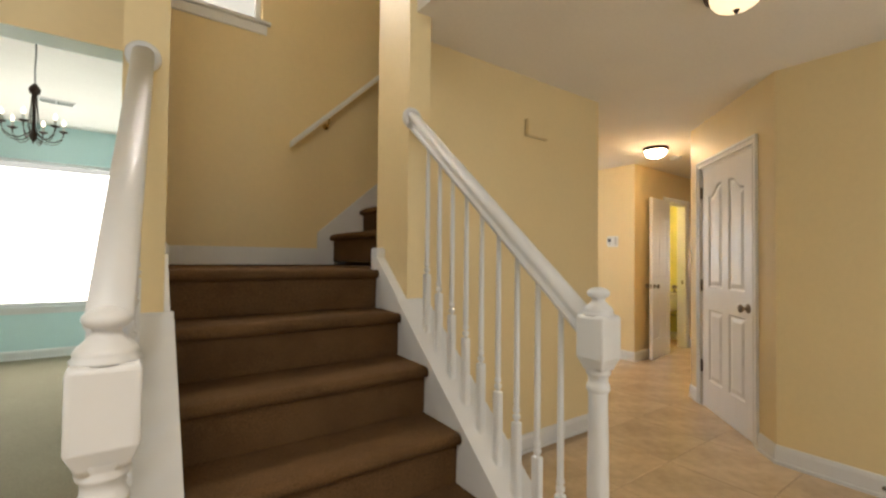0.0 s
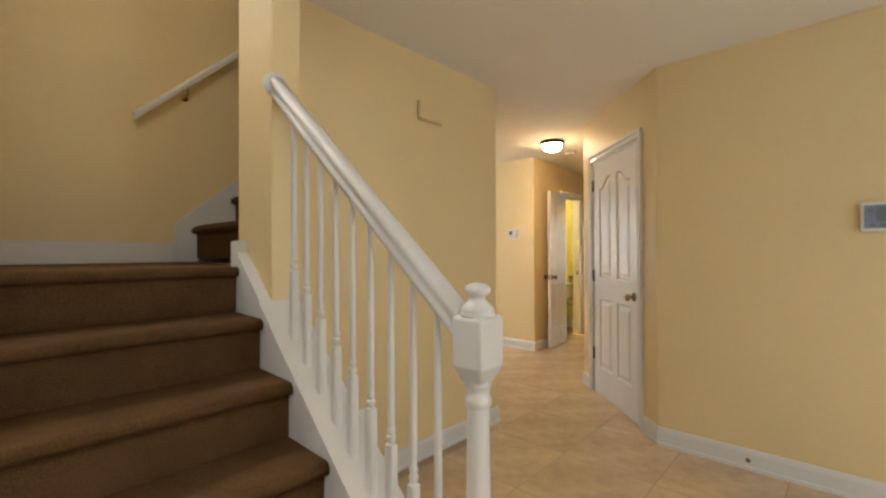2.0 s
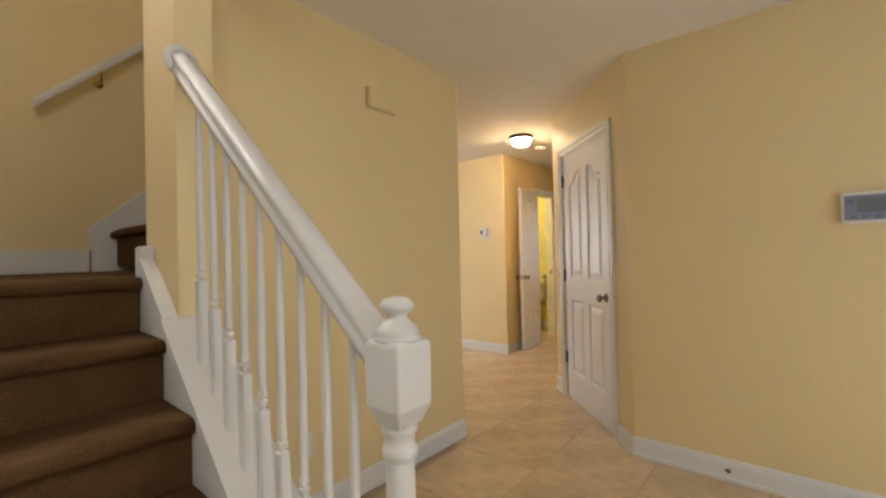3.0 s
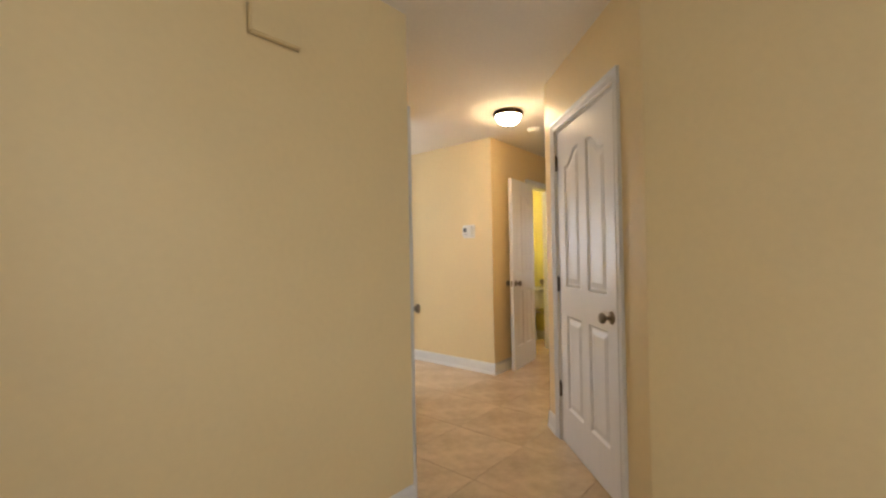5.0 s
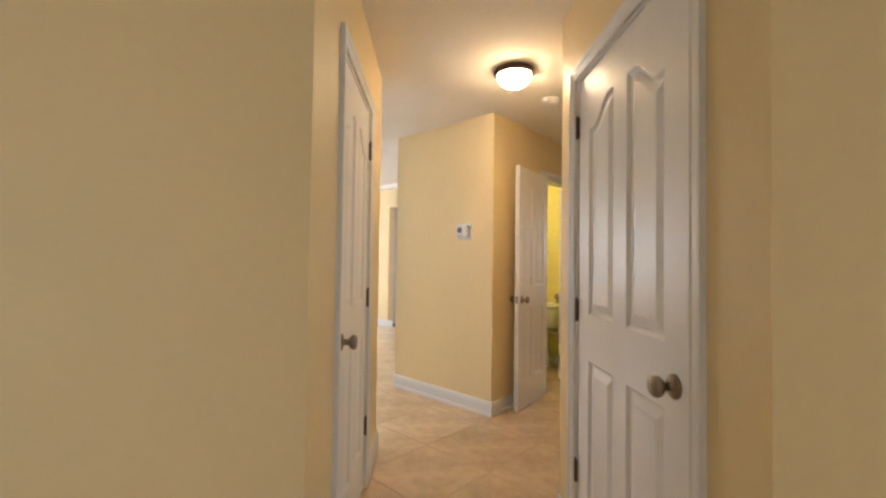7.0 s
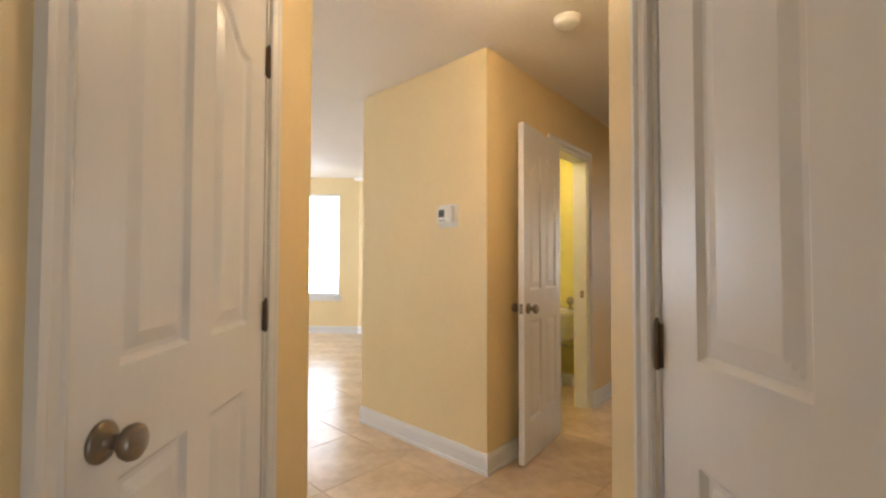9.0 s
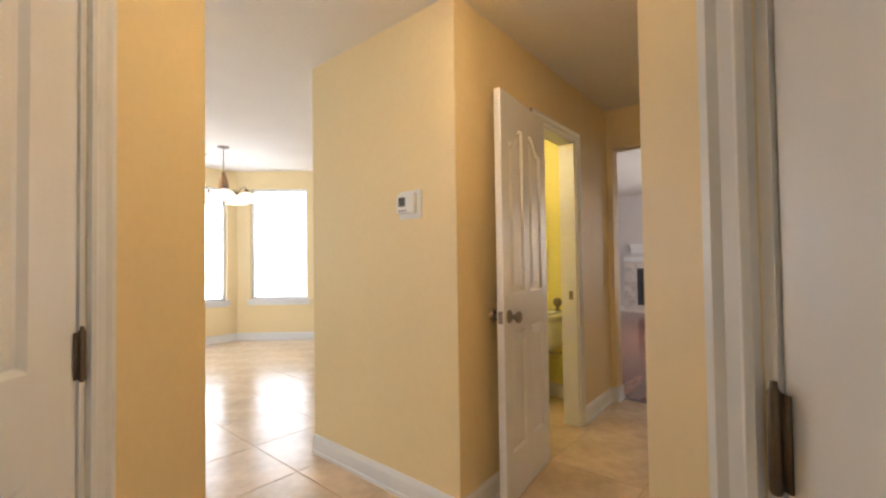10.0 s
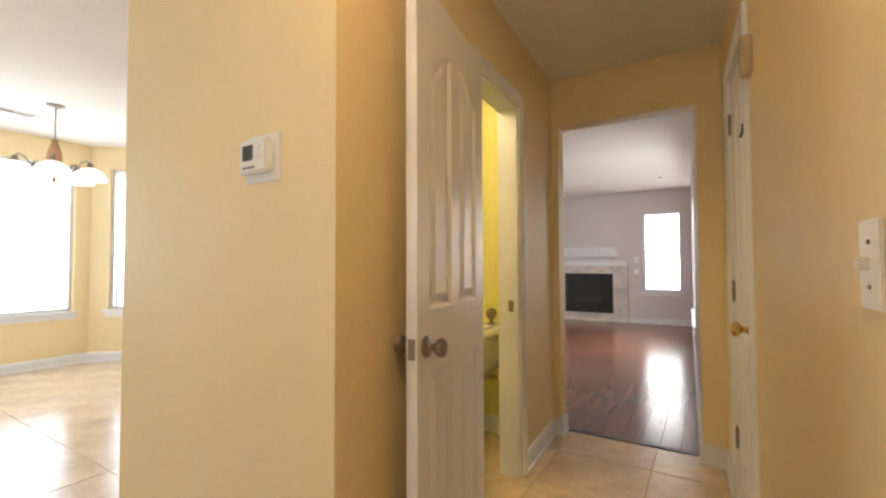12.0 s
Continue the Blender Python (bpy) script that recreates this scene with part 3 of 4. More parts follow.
def newel_bm():
    bm = box(-0.045, 0.045, -0.045, 0.045, 0.0, 0.30, 0.004, 2)
    merge(bm, lathe([(0.040, 0.28), (0.044, 0.31), (0.040, 0.325), (0.031, 0.335), (0.031, 0.36), (0.038, 0.37), (0.036, 0.385), (0.031, 0.40), (0.031, 0.45), (0.030, 0.60), (0.028, 0.74), (0.0265, 0.868), (0.0315, 0.874), (0.0325, 0.882), (0.0315, 0.890), (0.0275, 0.896), (0.0275, 0.914), (0.0325, 0.919), (0.0345, 0.925), (0.032, 0.931), (0.036, 0.938), (0.038, 0.946)], 28))
    # square block, its lower end drawn in towards the turning, and the turned cap
    merge(bm, loft([(0.031, -0.031, 0.031, 0.934), (0.034, -0.034, 0.034, 0.944), (0.0435, -0.0435, 0.0435, 0.966), (0.0445, -0.0445, 0.0445, 0.970), (0.0445, -0.0445, 0.0445, 1.076), (0.0435, -0.0435, 0.0435, 1.081), (0.039, -0.039, 0.039, 1.087)], 40, 0.14))
    merge(bm, lathe([(r, z + 1.084) for r, z in ((0.030, 0.0), (0.0435, 0.001), (0.0440, 0.006), (0.0395, 0.010), (0.0405, 0.015), (0.0375, 0.022), (0.029, 0.031), (0.0205, 0.039), (0.0175, 0.045), (0.0195, 0.050), (0.0275, 0.054), (0.0315, 0.062), (0.0305, 0.069), (0.023, 0.076), (0.012, 0.080), (0.0, 0.081))], 28))
    for f in bm.faces:
        f.smooth = f.calc_area() < 0.0006
    return bm


RAIL_H = 0.932
RAILSEC = [(-0.030, -0.030), (0.030, -0.030), (0.030, -0.016), (0.024, -0.010), (0.026, 0.0), (0.032, 0.010), (0.030, 0.022), (0.020, 0.030), (0.0, 0.033), (-0.020, 0.030), (-0.030, 0.022), (-0.032, 0.010), (-0.026, 0.0), (-0.024, -0.010), (-0.030, -0.016)]
bal_mesh = finish(baluster_bm(), "baluster", TRIM)
newel_mesh = finish(newel_bm(), "newel", TRIM)


def rail_bm(xa, xb, ya, yb):
    bm = bmesh.new()
    rows = [[bm.verts.new((x + u, y, rail_z(y) + RAIL_H - 0.04 + 1.3 * v)) for u, v in RAILSEC] for x, y in ((xa, ya), (xb, yb))]
    k = len(RAILSEC)
    for j in range(k):
        f = bm.faces.new((rows[0][j], rows[0][(j + 1) % k], rows[1][(j + 1) % k], rows[1][j]))
        f.smooth = True
    bm.faces.new(rows[0])
    bm.faces.new(rows[1])
    return bm


def balustrade(xn, xt, inner, outer, yn):
    """A closed-string balustrade from the newel at xn to the wall at xt; inner and outer are the faces of the curb."""
    lo, hi = min(inner, outer), max(inner, outer)
    root = thing("balustrade", pose(0, 0, 0), "white painted balustrade with turned balusters beside carpeted stairs", "balustrade", "stair balustrades")
    part("curb", slope_prism(lo, hi, yn, 1.798, -3.0, 0.005), TRIM, root, "white painted stair curb")
    part("cap", slope_prism(lo - 0.006, hi + 0.012, yn, 1.798, 0.005, 0.027), TRIM, root)
    part("handrail", rail_bm(xn, xt, yn + 0.04, 1.792), TRIM, root, "white moulded handrail")
    nw = new("newel_post", newel_mesh)
    nw.parent, nw.location = root, (xn, yn, 0)
    rz = rail_z(1.795) + RAIL_H - 0.04
    part("rosette", lathe([(0.0, 0.0), (0.052, 0.0), (0.052, 0.008), (0.044, 0.016), (0.0, 0.018)], 28), TRIM, root, "round white rosette", True, pose(xt, 1.799, rz, 90, 0, 0))
    for i in range(9):
        y = 1.652 - 0.0932 * i
        b = new("baluster", bal_mesh)
        b.parent, b.location = root, (xn + (xt - xn) * (y - yn) / (1.79 - yn), y, rail_z(y) + 0.027)
    return root


balustrade(1.12, 1.115, 1.052, 1.20, 0.775)
balustrade(0.014, 0.055, 0.148, -0.045, 0.845)
# inner skirts beside the wall ends, landing baseboards and the upper skirt
tagged(part("trim", slope_prism(1.052, 1.098, 1.80, 2.03, -0.5, 0.027), TRIM), "white sloping stair skirt", "trim", kind="structure")
tagged(part("trim", box(1.056, 1.10, 2.02, 2.10, LAND - 0.12, LAND + 0.105, 0.006), TRIM), "white skirt end block", "trim", kind="structure")
tagged(part("trim", slope_prism(0.132, 0.150, 1.80, 2.03, -0.5, 0.027), TRIM), "white sloping stair skirt", "trim", kind="structure")
tagged(part("trim", box(0.13, 0.152, 2.02, 2.10, LAND - 0.12, LAND + 0.105, 0.006), TRIM), "white skirt end block", "trim", kind="structure")
tagged(part("baseboard", box(0.13, 1.11, 3.032, 3.05, LAND, LAND + 0.115, 0.003), TRIM), "white baseboard on the landing", "baseboard", kind="structure")
tagged(part("baseboard", box(0.13, 0.145, 2.10, 3.032, LAND, LAND + 0.115, 0.003), TRIM), "white baseboard on the landing", "baseboard", kind="structure")
sk = prism([(1.10, LAND), (1.10, LAND + 0.225), (1.125, LAND + 0.25), (3.0, LAND + 0.25 + 1.875 * 0.861), (3.0, LAND + 1.4), (1.3, LAND)], 0, 0.018, Matrix.Translation((0, 3.05, 0)) @ pose(0, 0, 0, 90, 0, 0))
tagged(part("trim", sk, TRIM), "white stair skirt board", "trim", kind="structure")

# wall handrail over the upper flight
hr = thing("wall_handrail", pose(0, 0, 0), "white wooden handrail on a brass bracket", "handrail")
z0, sl = 2.0, 0.95
bm = bmesh.new()
sec = [(-0.018, -0.022), (0.018, -0.022), (0.022, 0.0), (0.018, 0.018), (0.0, 0.024), (-0.018, 0.018), (-0.022, 0.0)]
rows = [[bm.verts.new((x, 2.985 + u, z0 + (x - 0.885) * sl + 1.0 * v)) for u, v in sec] for x in (0.885, 3.4)]
for j in range(len(sec)):
    bm.faces.new((rows[0][j], rows[0][(j + 1) % 7], rows[1][(j + 1) % 7], rows[1][j]))
bm.faces.new(rows[0])
bm.faces.new(rows[1])
part("rail", bm, TRIM, hr, "white rail")
for x in (1.15, 2.1, 3.0):
    zz = z0 + (x - 0.885) * sl
    bm = tube([(x, 3.048, zz - 0.07), (x, 3.02, zz - 0.075), (x, 2.99, zz - 0.06), (x, 2.985, zz - 0.03)], 0.006)
    merge(bm, lathe([(0.0, 0.0), (0.022, 0.0), (0.020, 0.006), (0.0, 0.008)], 18, Matrix.Translation((x, 3.049, zz - 0.07)) @ pose(0, 0, 0, 90, 0, 0)))
    part("bracket", bm, BRASS, hr, "antique brass bracket", True)


# ---- windows ----
def window(name, p0, p1, s0, s1, z0, z1, thick, label, rail=True):
    w, h = s1 - s0, z1 - z0
    root = thing(name, along(p0, p1, s0, z0), label, "window", kind="structure")
    f = 0.035
    fr = bmesh.new()
    add_box(fr, 0, f, 0.05, 0.10, 0, h)
    add_box(fr, w - f, w, 0.05, 0.10, 0, h)
    add_box(fr, f, w - f, 0.05, 0.10, 0, f)
    add_box(fr, f, w - f, 0.05, 0.10, h - f, h)
    if rail:
        add_box(fr, f, w - f, 0.055, 0.095, h / 2 - 0.018, h / 2 + 0.018)
    part("window_frame", fr, TRIM, root, "white sash frame")
    halves = ((f, h / 2 - 0.018), (h / 2 + 0.018, h - f)) if rail else ((f, h - f),)
    for za, zb in halves:
        g = part("pane", box(f, w - f, 0.072, 0.078, za, zb), PANE, root)
        g.visible_shadow = False
    part("window_sill", box(-0.05, w + 0.05, -0.035, 0.05, -0.022, 0.0, 0.004), TRIM, root, "white sill")
    part("apron", box(-0.03, w + 0.03, -0.014, -0.001, -0.085, -0.022, 0.003), TRIM, root, "white apron")
    return root


window("window_1", (0.0, 3.05), (4.3, 3.05), 0.10, 0.705, 2.80, 4.0, 0.13, "bright white window high over the landing")
window("window_2", (-3.2, 7.0), (0.0, 7.0), 1.2, 3.10, 0.62, 2.36, 0.15, "bright dining room window with white sill", False)
window("window_3", BAY[0], BAY[1], 0.40, 1.25, 0.62, 2.33, bw, "bright bay window with white sill", False)
window("window_4", BAY[1], BAY[2], 0.08, 1.10, 0.62, 2.33, bw, "bright bay window with white sill", False)
window("window_5", BAY[2], BAY[3], 0.20, 1.08, 0.62, 2.33, bw, "bright bay window with white sill", False)
# invented, out of view: opening for the fill on the thermostat wall
window("window_8", (1.5, 3.17), (1.5, 7.43), 0.7, 2.5, 0.95, 2.15, 0.12, "unseen kitchen window added to light the thermostat wall")
# invented window out of view, holds the added left fill
window("window_9", (-2.6, -1.75), (-2.6, 2.1), 0.7, 2.3, 1.0, 2.8, 0.15, "unseen side window added to light the entrance room")
window("window_6", (LX, 7.3), (LX, 2.38), 7.3 - 3.19, 7.3 - 2.55, 0.62, 2.10, 0.15, "bright living room sash window with white sill")
# unseen window, added to let in the living room fill
window("window_7", (LX, 2.38), (7.32, 2.20), 1.9, 3.9, 0.5, 2.1, 0.15, "unseen side window added to light the living room")


# ---- ceiling lamps ----
def ceiling_lamp(x, y, mat, label):
    root = thing("ceiling_lamp", pose(x, y, H), label, "ceiling lamp", "hall ceiling lamps")
    k = 0.83
    part("canopy", lathe([(k * r, k * z) for r, z in [(0.0, 0.0), (0.145, 0.0), (0.152, -0.014), (0.150, -0.034), (0.147, -0.044), (0.138, -0.048), (0.130, -0.040), (0.0, -0.03)]], 40), BRONZE, root, "dark bronze pan", True)
    part("shade", lathe([(k * r, k * z) for r, z in [(0.124, -0.040), (0.124, -0.050), (0.118, -0.075), (0.100, -0.100), (0.072, -0.118), (0.036, -0.128), (0.0, -0.131)]], 40), mat, root, "lit alabaster glass bowl", True)
    part("finial", lathe([(k * r, k * z) for r, z in [(0.0, -0.126), (0.014, -0.128), (0.016, -0.134), (0.010, -0.142), (0.006, -0.150), (0.0, -0.152)]], 16), BRONZE, root, "bronze finial", True)


ceiling_lamp(4.53, 2.43, LAMP_GLASS, "lit bronze flush ceiling lamp with alabaster bowl")
ceiling_lamp(2.144, 0.80, LAMP_GLASS_DIM, "lit bronze flush ceiling lamp with cream glass bowl")
# ---- small wall and ceiling fixtures ----
# thermostat on its larger backplate, local frame x along the wall, -y into the room
th = thing("thermostat", along(P0, P1, 4.165 - 3.365, 1.41), "white digital thermostat on a wider wall plate", "thermostat")
part("wall_plate", box(0.008, 0.164, -0.006, 0.0, 0.0, 0.142, 0.0025), PLASTIC, th, "white painted wall plate")
part("body", box(0.012, 0.138, -0.034, -0.006, 0.025, 0.125, 0.006, 3), PLASTIC, th, "white plastic body")
part("display", box(0.03, 0.078, -0.0355, -0.033, 0.062, 0.108, 0.001), SCREEN, th, "grey display")
for i in range(2):
    part("button", box(0.092, 0.112, -0.0365, -0.033, 0.092 - 0.026 * i, 0.104 - 0.026 * i, 0.001), CERAMIC, th)
for i in range(3):
    part("button", box(0.034 + 0.02 * i, 0.048 + 0.02 * i, -0.0365, -0.033, 0.038, 0.044, 0.001), SCREEN, th)

ch = thing("door_chime", along(LW0, LW1, 2.085 - 1.24, 2.045), "wall-coloured door chime cover on the stair wall", "door chime")
part("cover", box(0.012, 0.215, -0.030, -0.003, 0.0, 0.11, 0.006, 3), YELLOW, ch, "painted-over cover")
part("back_plate", box(0.010, 0.217, -0.004, -0.001, -0.002, 0.112, 0.001), TAN, ch, "tan back plate")

al = thing("alarm_panel", along(HR1, FR1, 1.01 - 0.065, 1.335), "white-framed alarm keypad with blue-grey display", "alarm panel")
part("frame", box(0.0, 0.21, -0.026, -0.001, 0.0, 0.142, 0.004, 2), PLASTIC, al, "white plastic frame")
part("face", box(0.012, 0.198, -0.029, -0.024, 0.014, 0.128, 0.001), LCD, al, "blue-grey face")
part("screen", box(0.055, 0.150, -0.031, -0.028, 0.050, 0.115, 0.001), SCREEN, al, "grey screen")
for i in range(4):
    part("button", box(0.030 + 0.04 * i, 0.052 + 0.04 * i, -0.031, -0.028, 0.022, 0.034, 0.001), SCREEN, al)
part("button", box(0.165, 0.185, -0.031, -0.028, 0.075, 0.10, 0.001), SCREEN, al)
part("button", box(0.022, 0.045, -0.031, -0.028, 0.095, 0.112, 0.001), SCREEN, al)

jk = thing("cable_jack", along(HR1, FR1, 1.01 - 0.535, 0.055), "small round cable jack set in the baseboard", "cable jack")
part("ring", lathe([(0.0, 0.014), (0.013, 0.014), (0.013, 0.019), (0.009, 0.021), (0.0, 0.0205)], 18, pose(0, 0, 0, 90, 0, 0)), NICKEL, jk, "nickel ring", True)
part("pin", lathe([(0.0, 0.02), (0.004, 0.02), (0.004, 0.027), (0.0, 0.027)], 10, pose(0, 0, 0, 90, 0, 0)), BLACK, jk, "dark pin", True)

ou = thing("outlet", along(LW0, LW1, 1.65 - 1.24, 0.30), "white outlet plate low on the stair wall", "outlet")
part("plate", box(0.0, 0.07, -0.007, -0.001, 0.0, 0.115, 0.0025, 2), PLASTIC, ou, "white plate")
for z in (0.022, 0.066):
    part("socket", box(0.02, 0.05, -0.009, -0.006, z, z + 0.028, 0.001), CERAMIC, ou)

sw = thing("light_switch", along(RH0, HR0, 2.125, 1.106), "white toggle light switch plate", "light switch")
part("plate", box(0.0, 0.075, -0.007, -0.001, 0.0, 0.12, 0.0025, 2), PLASTIC, sw, "white plate")
part("toggle", box(0.033, 0.042, -0.022, -0.006, 0.052, 0.070, 0.002), PLASTIC, sw, "white toggle")
for z in (0.03, 0.09):
    part("screw", lathe([(0.0, 0.006), (0.004, 0.006), (0.003, 0.009), (0.0, 0.009)], 10, Matrix.Translation((0.0375, 0, z)) @ pose(0, 0, 0, 90, 0, 0)), NICKEL, sw)

wb = thing("wall_box", along(RH0, HR0, 1.14, 1.80), "small tan plastic box beside the passage door", "alarm contact")
part("cover", box(0.0, 0.07, -0.035, -0.001, 0.0, 0.13, 0.006, 2), TAN, wb, "tan cover")

hk = thing("door_hook", along(RH0, HR0, 0.955, 1.645), "dark metal hook on the passage door", "hook")
part("plate", box(-0.02, 0.02, 0.001, 0.0055, 0.05, 0.062, 0.001), BRONZE, hk)
part("arm", tube([(0, 0.004, 0.058), (0, -0.006, 0.05), (0, -0.008, 0.02), (0, -0.016, 0.0)], 0.005), BRONZE, hk, "", True)

sm = thing("smoke_detector", pose(5.115, 2.505, H), "round white smoke detector on the ceiling", "smoke detector")
part("base", lathe([(0.0, 0.0), (0.068, 0.0), (0.068, -0.010), (0.0, -0.010)], 30), PLASTIC, sm, "", True)
part("cover", lathe([(0.060, -0.010), (0.060, -0.024), (0.050, -0.034), (0.0, -0.037)], 30), PLASTIC, sm, "", True)


def vent(x, y, z, w, d, rot):
    root = thing("ceiling_vent", pose(x, y, z, 0, 0, rot), "white louvred ceiling vent", "vent")
    fr = bmesh.new()
    add_box(fr, -w / 2, w / 2, -d / 2, -d / 2 + 0.02, -0.010, -0.001)
    add_box(fr, -w / 2, w / 2, d / 2 - 0.02, d / 2, -0.010, -0.001)
    add_box(fr, -w / 2, -w / 2 + 0.02, -d / 2 + 0.02, d / 2 - 0.02, -0.010, -0.001)
    add_box(fr, w / 2 - 0.02, w / 2, -d / 2 + 0.02, d / 2 - 0.02, -0.010, -0.001)
    add_box(fr, -0.006, 0.006, -d / 2 + 0.02, d / 2 - 0.02, -0.010, -0.001)
    part("frame", fr, PLASTIC, root, "white frame")
    part("backing", box(-w / 2 + 0.02, w / 2 - 0.02, -d / 2 + 0.02, d / 2 - 0.02, -0.003, -0.001), DUCT, root, "dark duct backing")
    n = 6
    for i in range(n):
        y0 = -d / 2 + 0.028 + (d - 0.056) * i / (n - 1)
        part("slat", box(-w / 2 + 0.02, w / 2 - 0.02, -0.006, 0.006, -0.0009, 0.0009), PLASTIC, root, "", False, Matrix.Translation((0, y0, -0.006)) @ pose(0, 0, 0, 35, 0, 0))


vent(-0.63, 5.86, 2.79, 0.30, 0.16, 8)
vent(5.58, 7.65, BK, 0.32, 0.15, 10)
can = thing("recessed_light", pose(12.0, 2.78, LH), "small unlit recessed ceiling light", "recessed light")
part("ring", lathe([(0.05, -0.001), (0.085, -0.001), (0.085, -0.006), (0.06, -0.010), (0.05, -0.004)], 28), PLASTIC, can, "white ring", True)
part("lens", lathe([(0.0, -0.003), (0.052, -0.003), (0.052, -0.001), (0.0, -0.001)], 20), SCREEN, can, "grey lens")

# casing edge of the high side opening on the stair's left wall
sp = thing("side_casing", pose(0.13, 2.93, 2.19), "tan painted vertical casing on the stair wall", "casing")
part("board", box(0.0, 0.038, -0.045, 0.045, 0.0, 2.4, 0.003), TAN, sp, "tan board")
part("stop", box(0.038, 0.046, -0.02, 0.02, 0.03, 2.4, 0.002), TAN, sp)


# ---- chandeliers ----
dc = thing("chandelier", pose(-0.555, 4.2, 2.79), "dark bronze candle chandelier hanging in the dining room", "chandelier")
part("canopy", lathe([(0.0, 0.0), (0.06, 0.0), (0.055, -0.015), (0.02, -0.03), (0.0, -0.032)], 24), BRONZE, dc, "", True)
part("chain", tube([(0, 0, -0.03), (0.002, 0, -0.12), (-0.002, 0, -0.22), (0, 0, -0.34)], 0.005), GREY_METAL, dc, "grey metal chain", True)
part("hub", lathe([(0.0, -0.335), (0.008, -0.34), (0.026, -0.362), (0.034, -0.385), (0.028, -0.408), (0.010, -0.425), (0.007, -0.44), (0.007, -0.66), (0.014, -0.672), (0.022, -0.70), (0.020, -0.72), (0.010, -0.74), (0.004, -0.765), (0.0, -0.77)], 20), BRONZE, dc, "turned bronze stem", True)
for i in range(6):
    m = pose(0, 0, -0.70, 0, 0, 60 * i + 20)
    arm = part("arm", tube([(0.015, 0, 0.02), (0.035, 0, -0.005), (0.075, 0, -0.035), (0.115, 0, -0.035), (0.15, 0, -0.008), (0.163, 0, 0.02), (0.165, 0, 0.046)], 0.0038), BRONZE, dc, "", True, m)
    part("wire", tube([(0.012, 0, 0.29), (0.018, 0, 0.20), (0.026, 0, 0.12), (0.03, 0, 0.05), (0.018, 0, 0.02)], 0.0028, 6), BRONZE, dc, "", True, m)
    part("scroll", tube([(0.015, 0, -0.015), (0.055, 0, -0.05), (0.10, 0, -0.058), (0.14, 0, -0.036), (0.16, 0, 0.0)], 0.0022, 6), BRONZE, dc, "", True, m)
    part("cup", lathe([(0.0, 0.0), (0.010, 0.0), (0.026, 0.009), (0.028, 0.013), (0.010, 0.015), (0.0, 0.015)], 18), BRONZE, arm, "bronze drip cup", True, Matrix.Translation((0.165, 0, 0.044)))
    part("candle", lathe([(0.0, 0.0), (0.009, 0.0), (0.009, 0.040), (0.0, 0.040)], 14), PLASTIC, arm, "cream candle sleeve", True, Matrix.Translation((0.165, 0, 0.059)))
    part("bulb", lathe([(0.0, 0.0), (0.006, 0.002), (0.012, 0.013), (0.011, 0.026), (0.003, 0.044), (0.0, 0.047)], 14), BULB, arm, "lit flame bulb", True, Matrix.Translation((0.165, 0, 0.099)))

nc = thing("chandelier", pose(5.72, 7.14, BK), "nickel chandelier with white glass bell shades over the breakfast area", "chandelier")
part("canopy", lathe([(0.0, 0.0), (0.07, 0.0), (0.065, -0.012), (0.02, -0.028), (0.0, -0.03)], 24), NICKEL, nc, "", True)
part("rod", tube([(0, 0, -0.02), (0, 0, -0.33)], 0.006), NICKEL, nc, "", True)
part("body", lathe([(0.0, -0.31), (0.03, -0.315), (0.022, -0.335), (0.035, -0.37), (0.052, -0.43), (0.058, -0.49), (0.045, -0.55), (0.026, -0.60), (0.03, -0.625), (0.012, -0.66), (0.018, -0.69), (0.0, -0.71)], 24), material("amber_brown_wood", (0.45, 0.25, 0.12), 0.35, grain=0.15, scale=20), nc, "amber turned body", True)
for i in range(5):
    a = 72 * i + 35
    m = pose(0, 0, -0.60, 0, 0, a)
    arm = part("arm", tube([(0.02, 0, 0.02), (0.08, 0, -0.03), (0.15, 0, 0.02), (0.20, 0, 0.10), (0.24, 0, 0.115), (0.26, 0, 0.09)], 0.006), NICKEL, nc, "", True, m)
    part("socket", lathe([(0.0, 0.02), (0.02, 0.018), (0.026, -0.02), (0.024, -0.028), (0.0, -0.03)], 16), NICKEL, arm, "nickel socket cap", True, Matrix.Translation((0.26, 0, 0.075)))
    part("shade", lathe([(0.024, 0.0), (0.050, -0.008), (0.085, -0.028), (0.112, -0.056), (0.128, -0.088), (0.134, -0.112), (0.130, -0.112), (0.108, -0.060), (0.08, -0.032), (0.02, -0.006)], 26), SHADE, arm, "white glass bell shade", True, Matrix.Translation((0.26, 0, 0.05)))

# ---- powder room ----
# local frame: y out from the wall, x along it
si = thing("pedestal_sink", pose(7.018, 3.60, 0, 0, 0, 90), "white ceramic pedestal sink with a flat rim and faucet", "sink")
part("basin", loft([(0.17, 0.03, 0.24, 0.45), (0.245, 0.012, 0.33, 0.47), (0.275, 0.006, 0.385, 0.54), (0.285, 0.004, 0.40, 0.70)], 40, 0.3), CERAMIC, si, "white basin", True)
part("rim", loft([(0.290, 0.003, 0.405, 0.702), (0.298, 0.002, 0.415, 0.712), (0.298, 0.002, 0.415, 0.742), (0.288, 0.006, 0.405, 0.752), (0.225, 0.13, 0.37, 0.752), (0.20, 0.15, 0.35, 0.715), (0.08, 0.20, 0.28, 0.703)], 40, 0.35), CERAMIC, si, "white flat rim", True)
part("pedestal", loft([(0.105, 0.04, 0.24, 0.0), (0.095, 0.05, 0.23, 0.06), (0.07, 0.06, 0.20, 0.25), (0.075, 0.05, 0.21, 0.45)], 24), CERAMIC, si, "white pedestal", True)
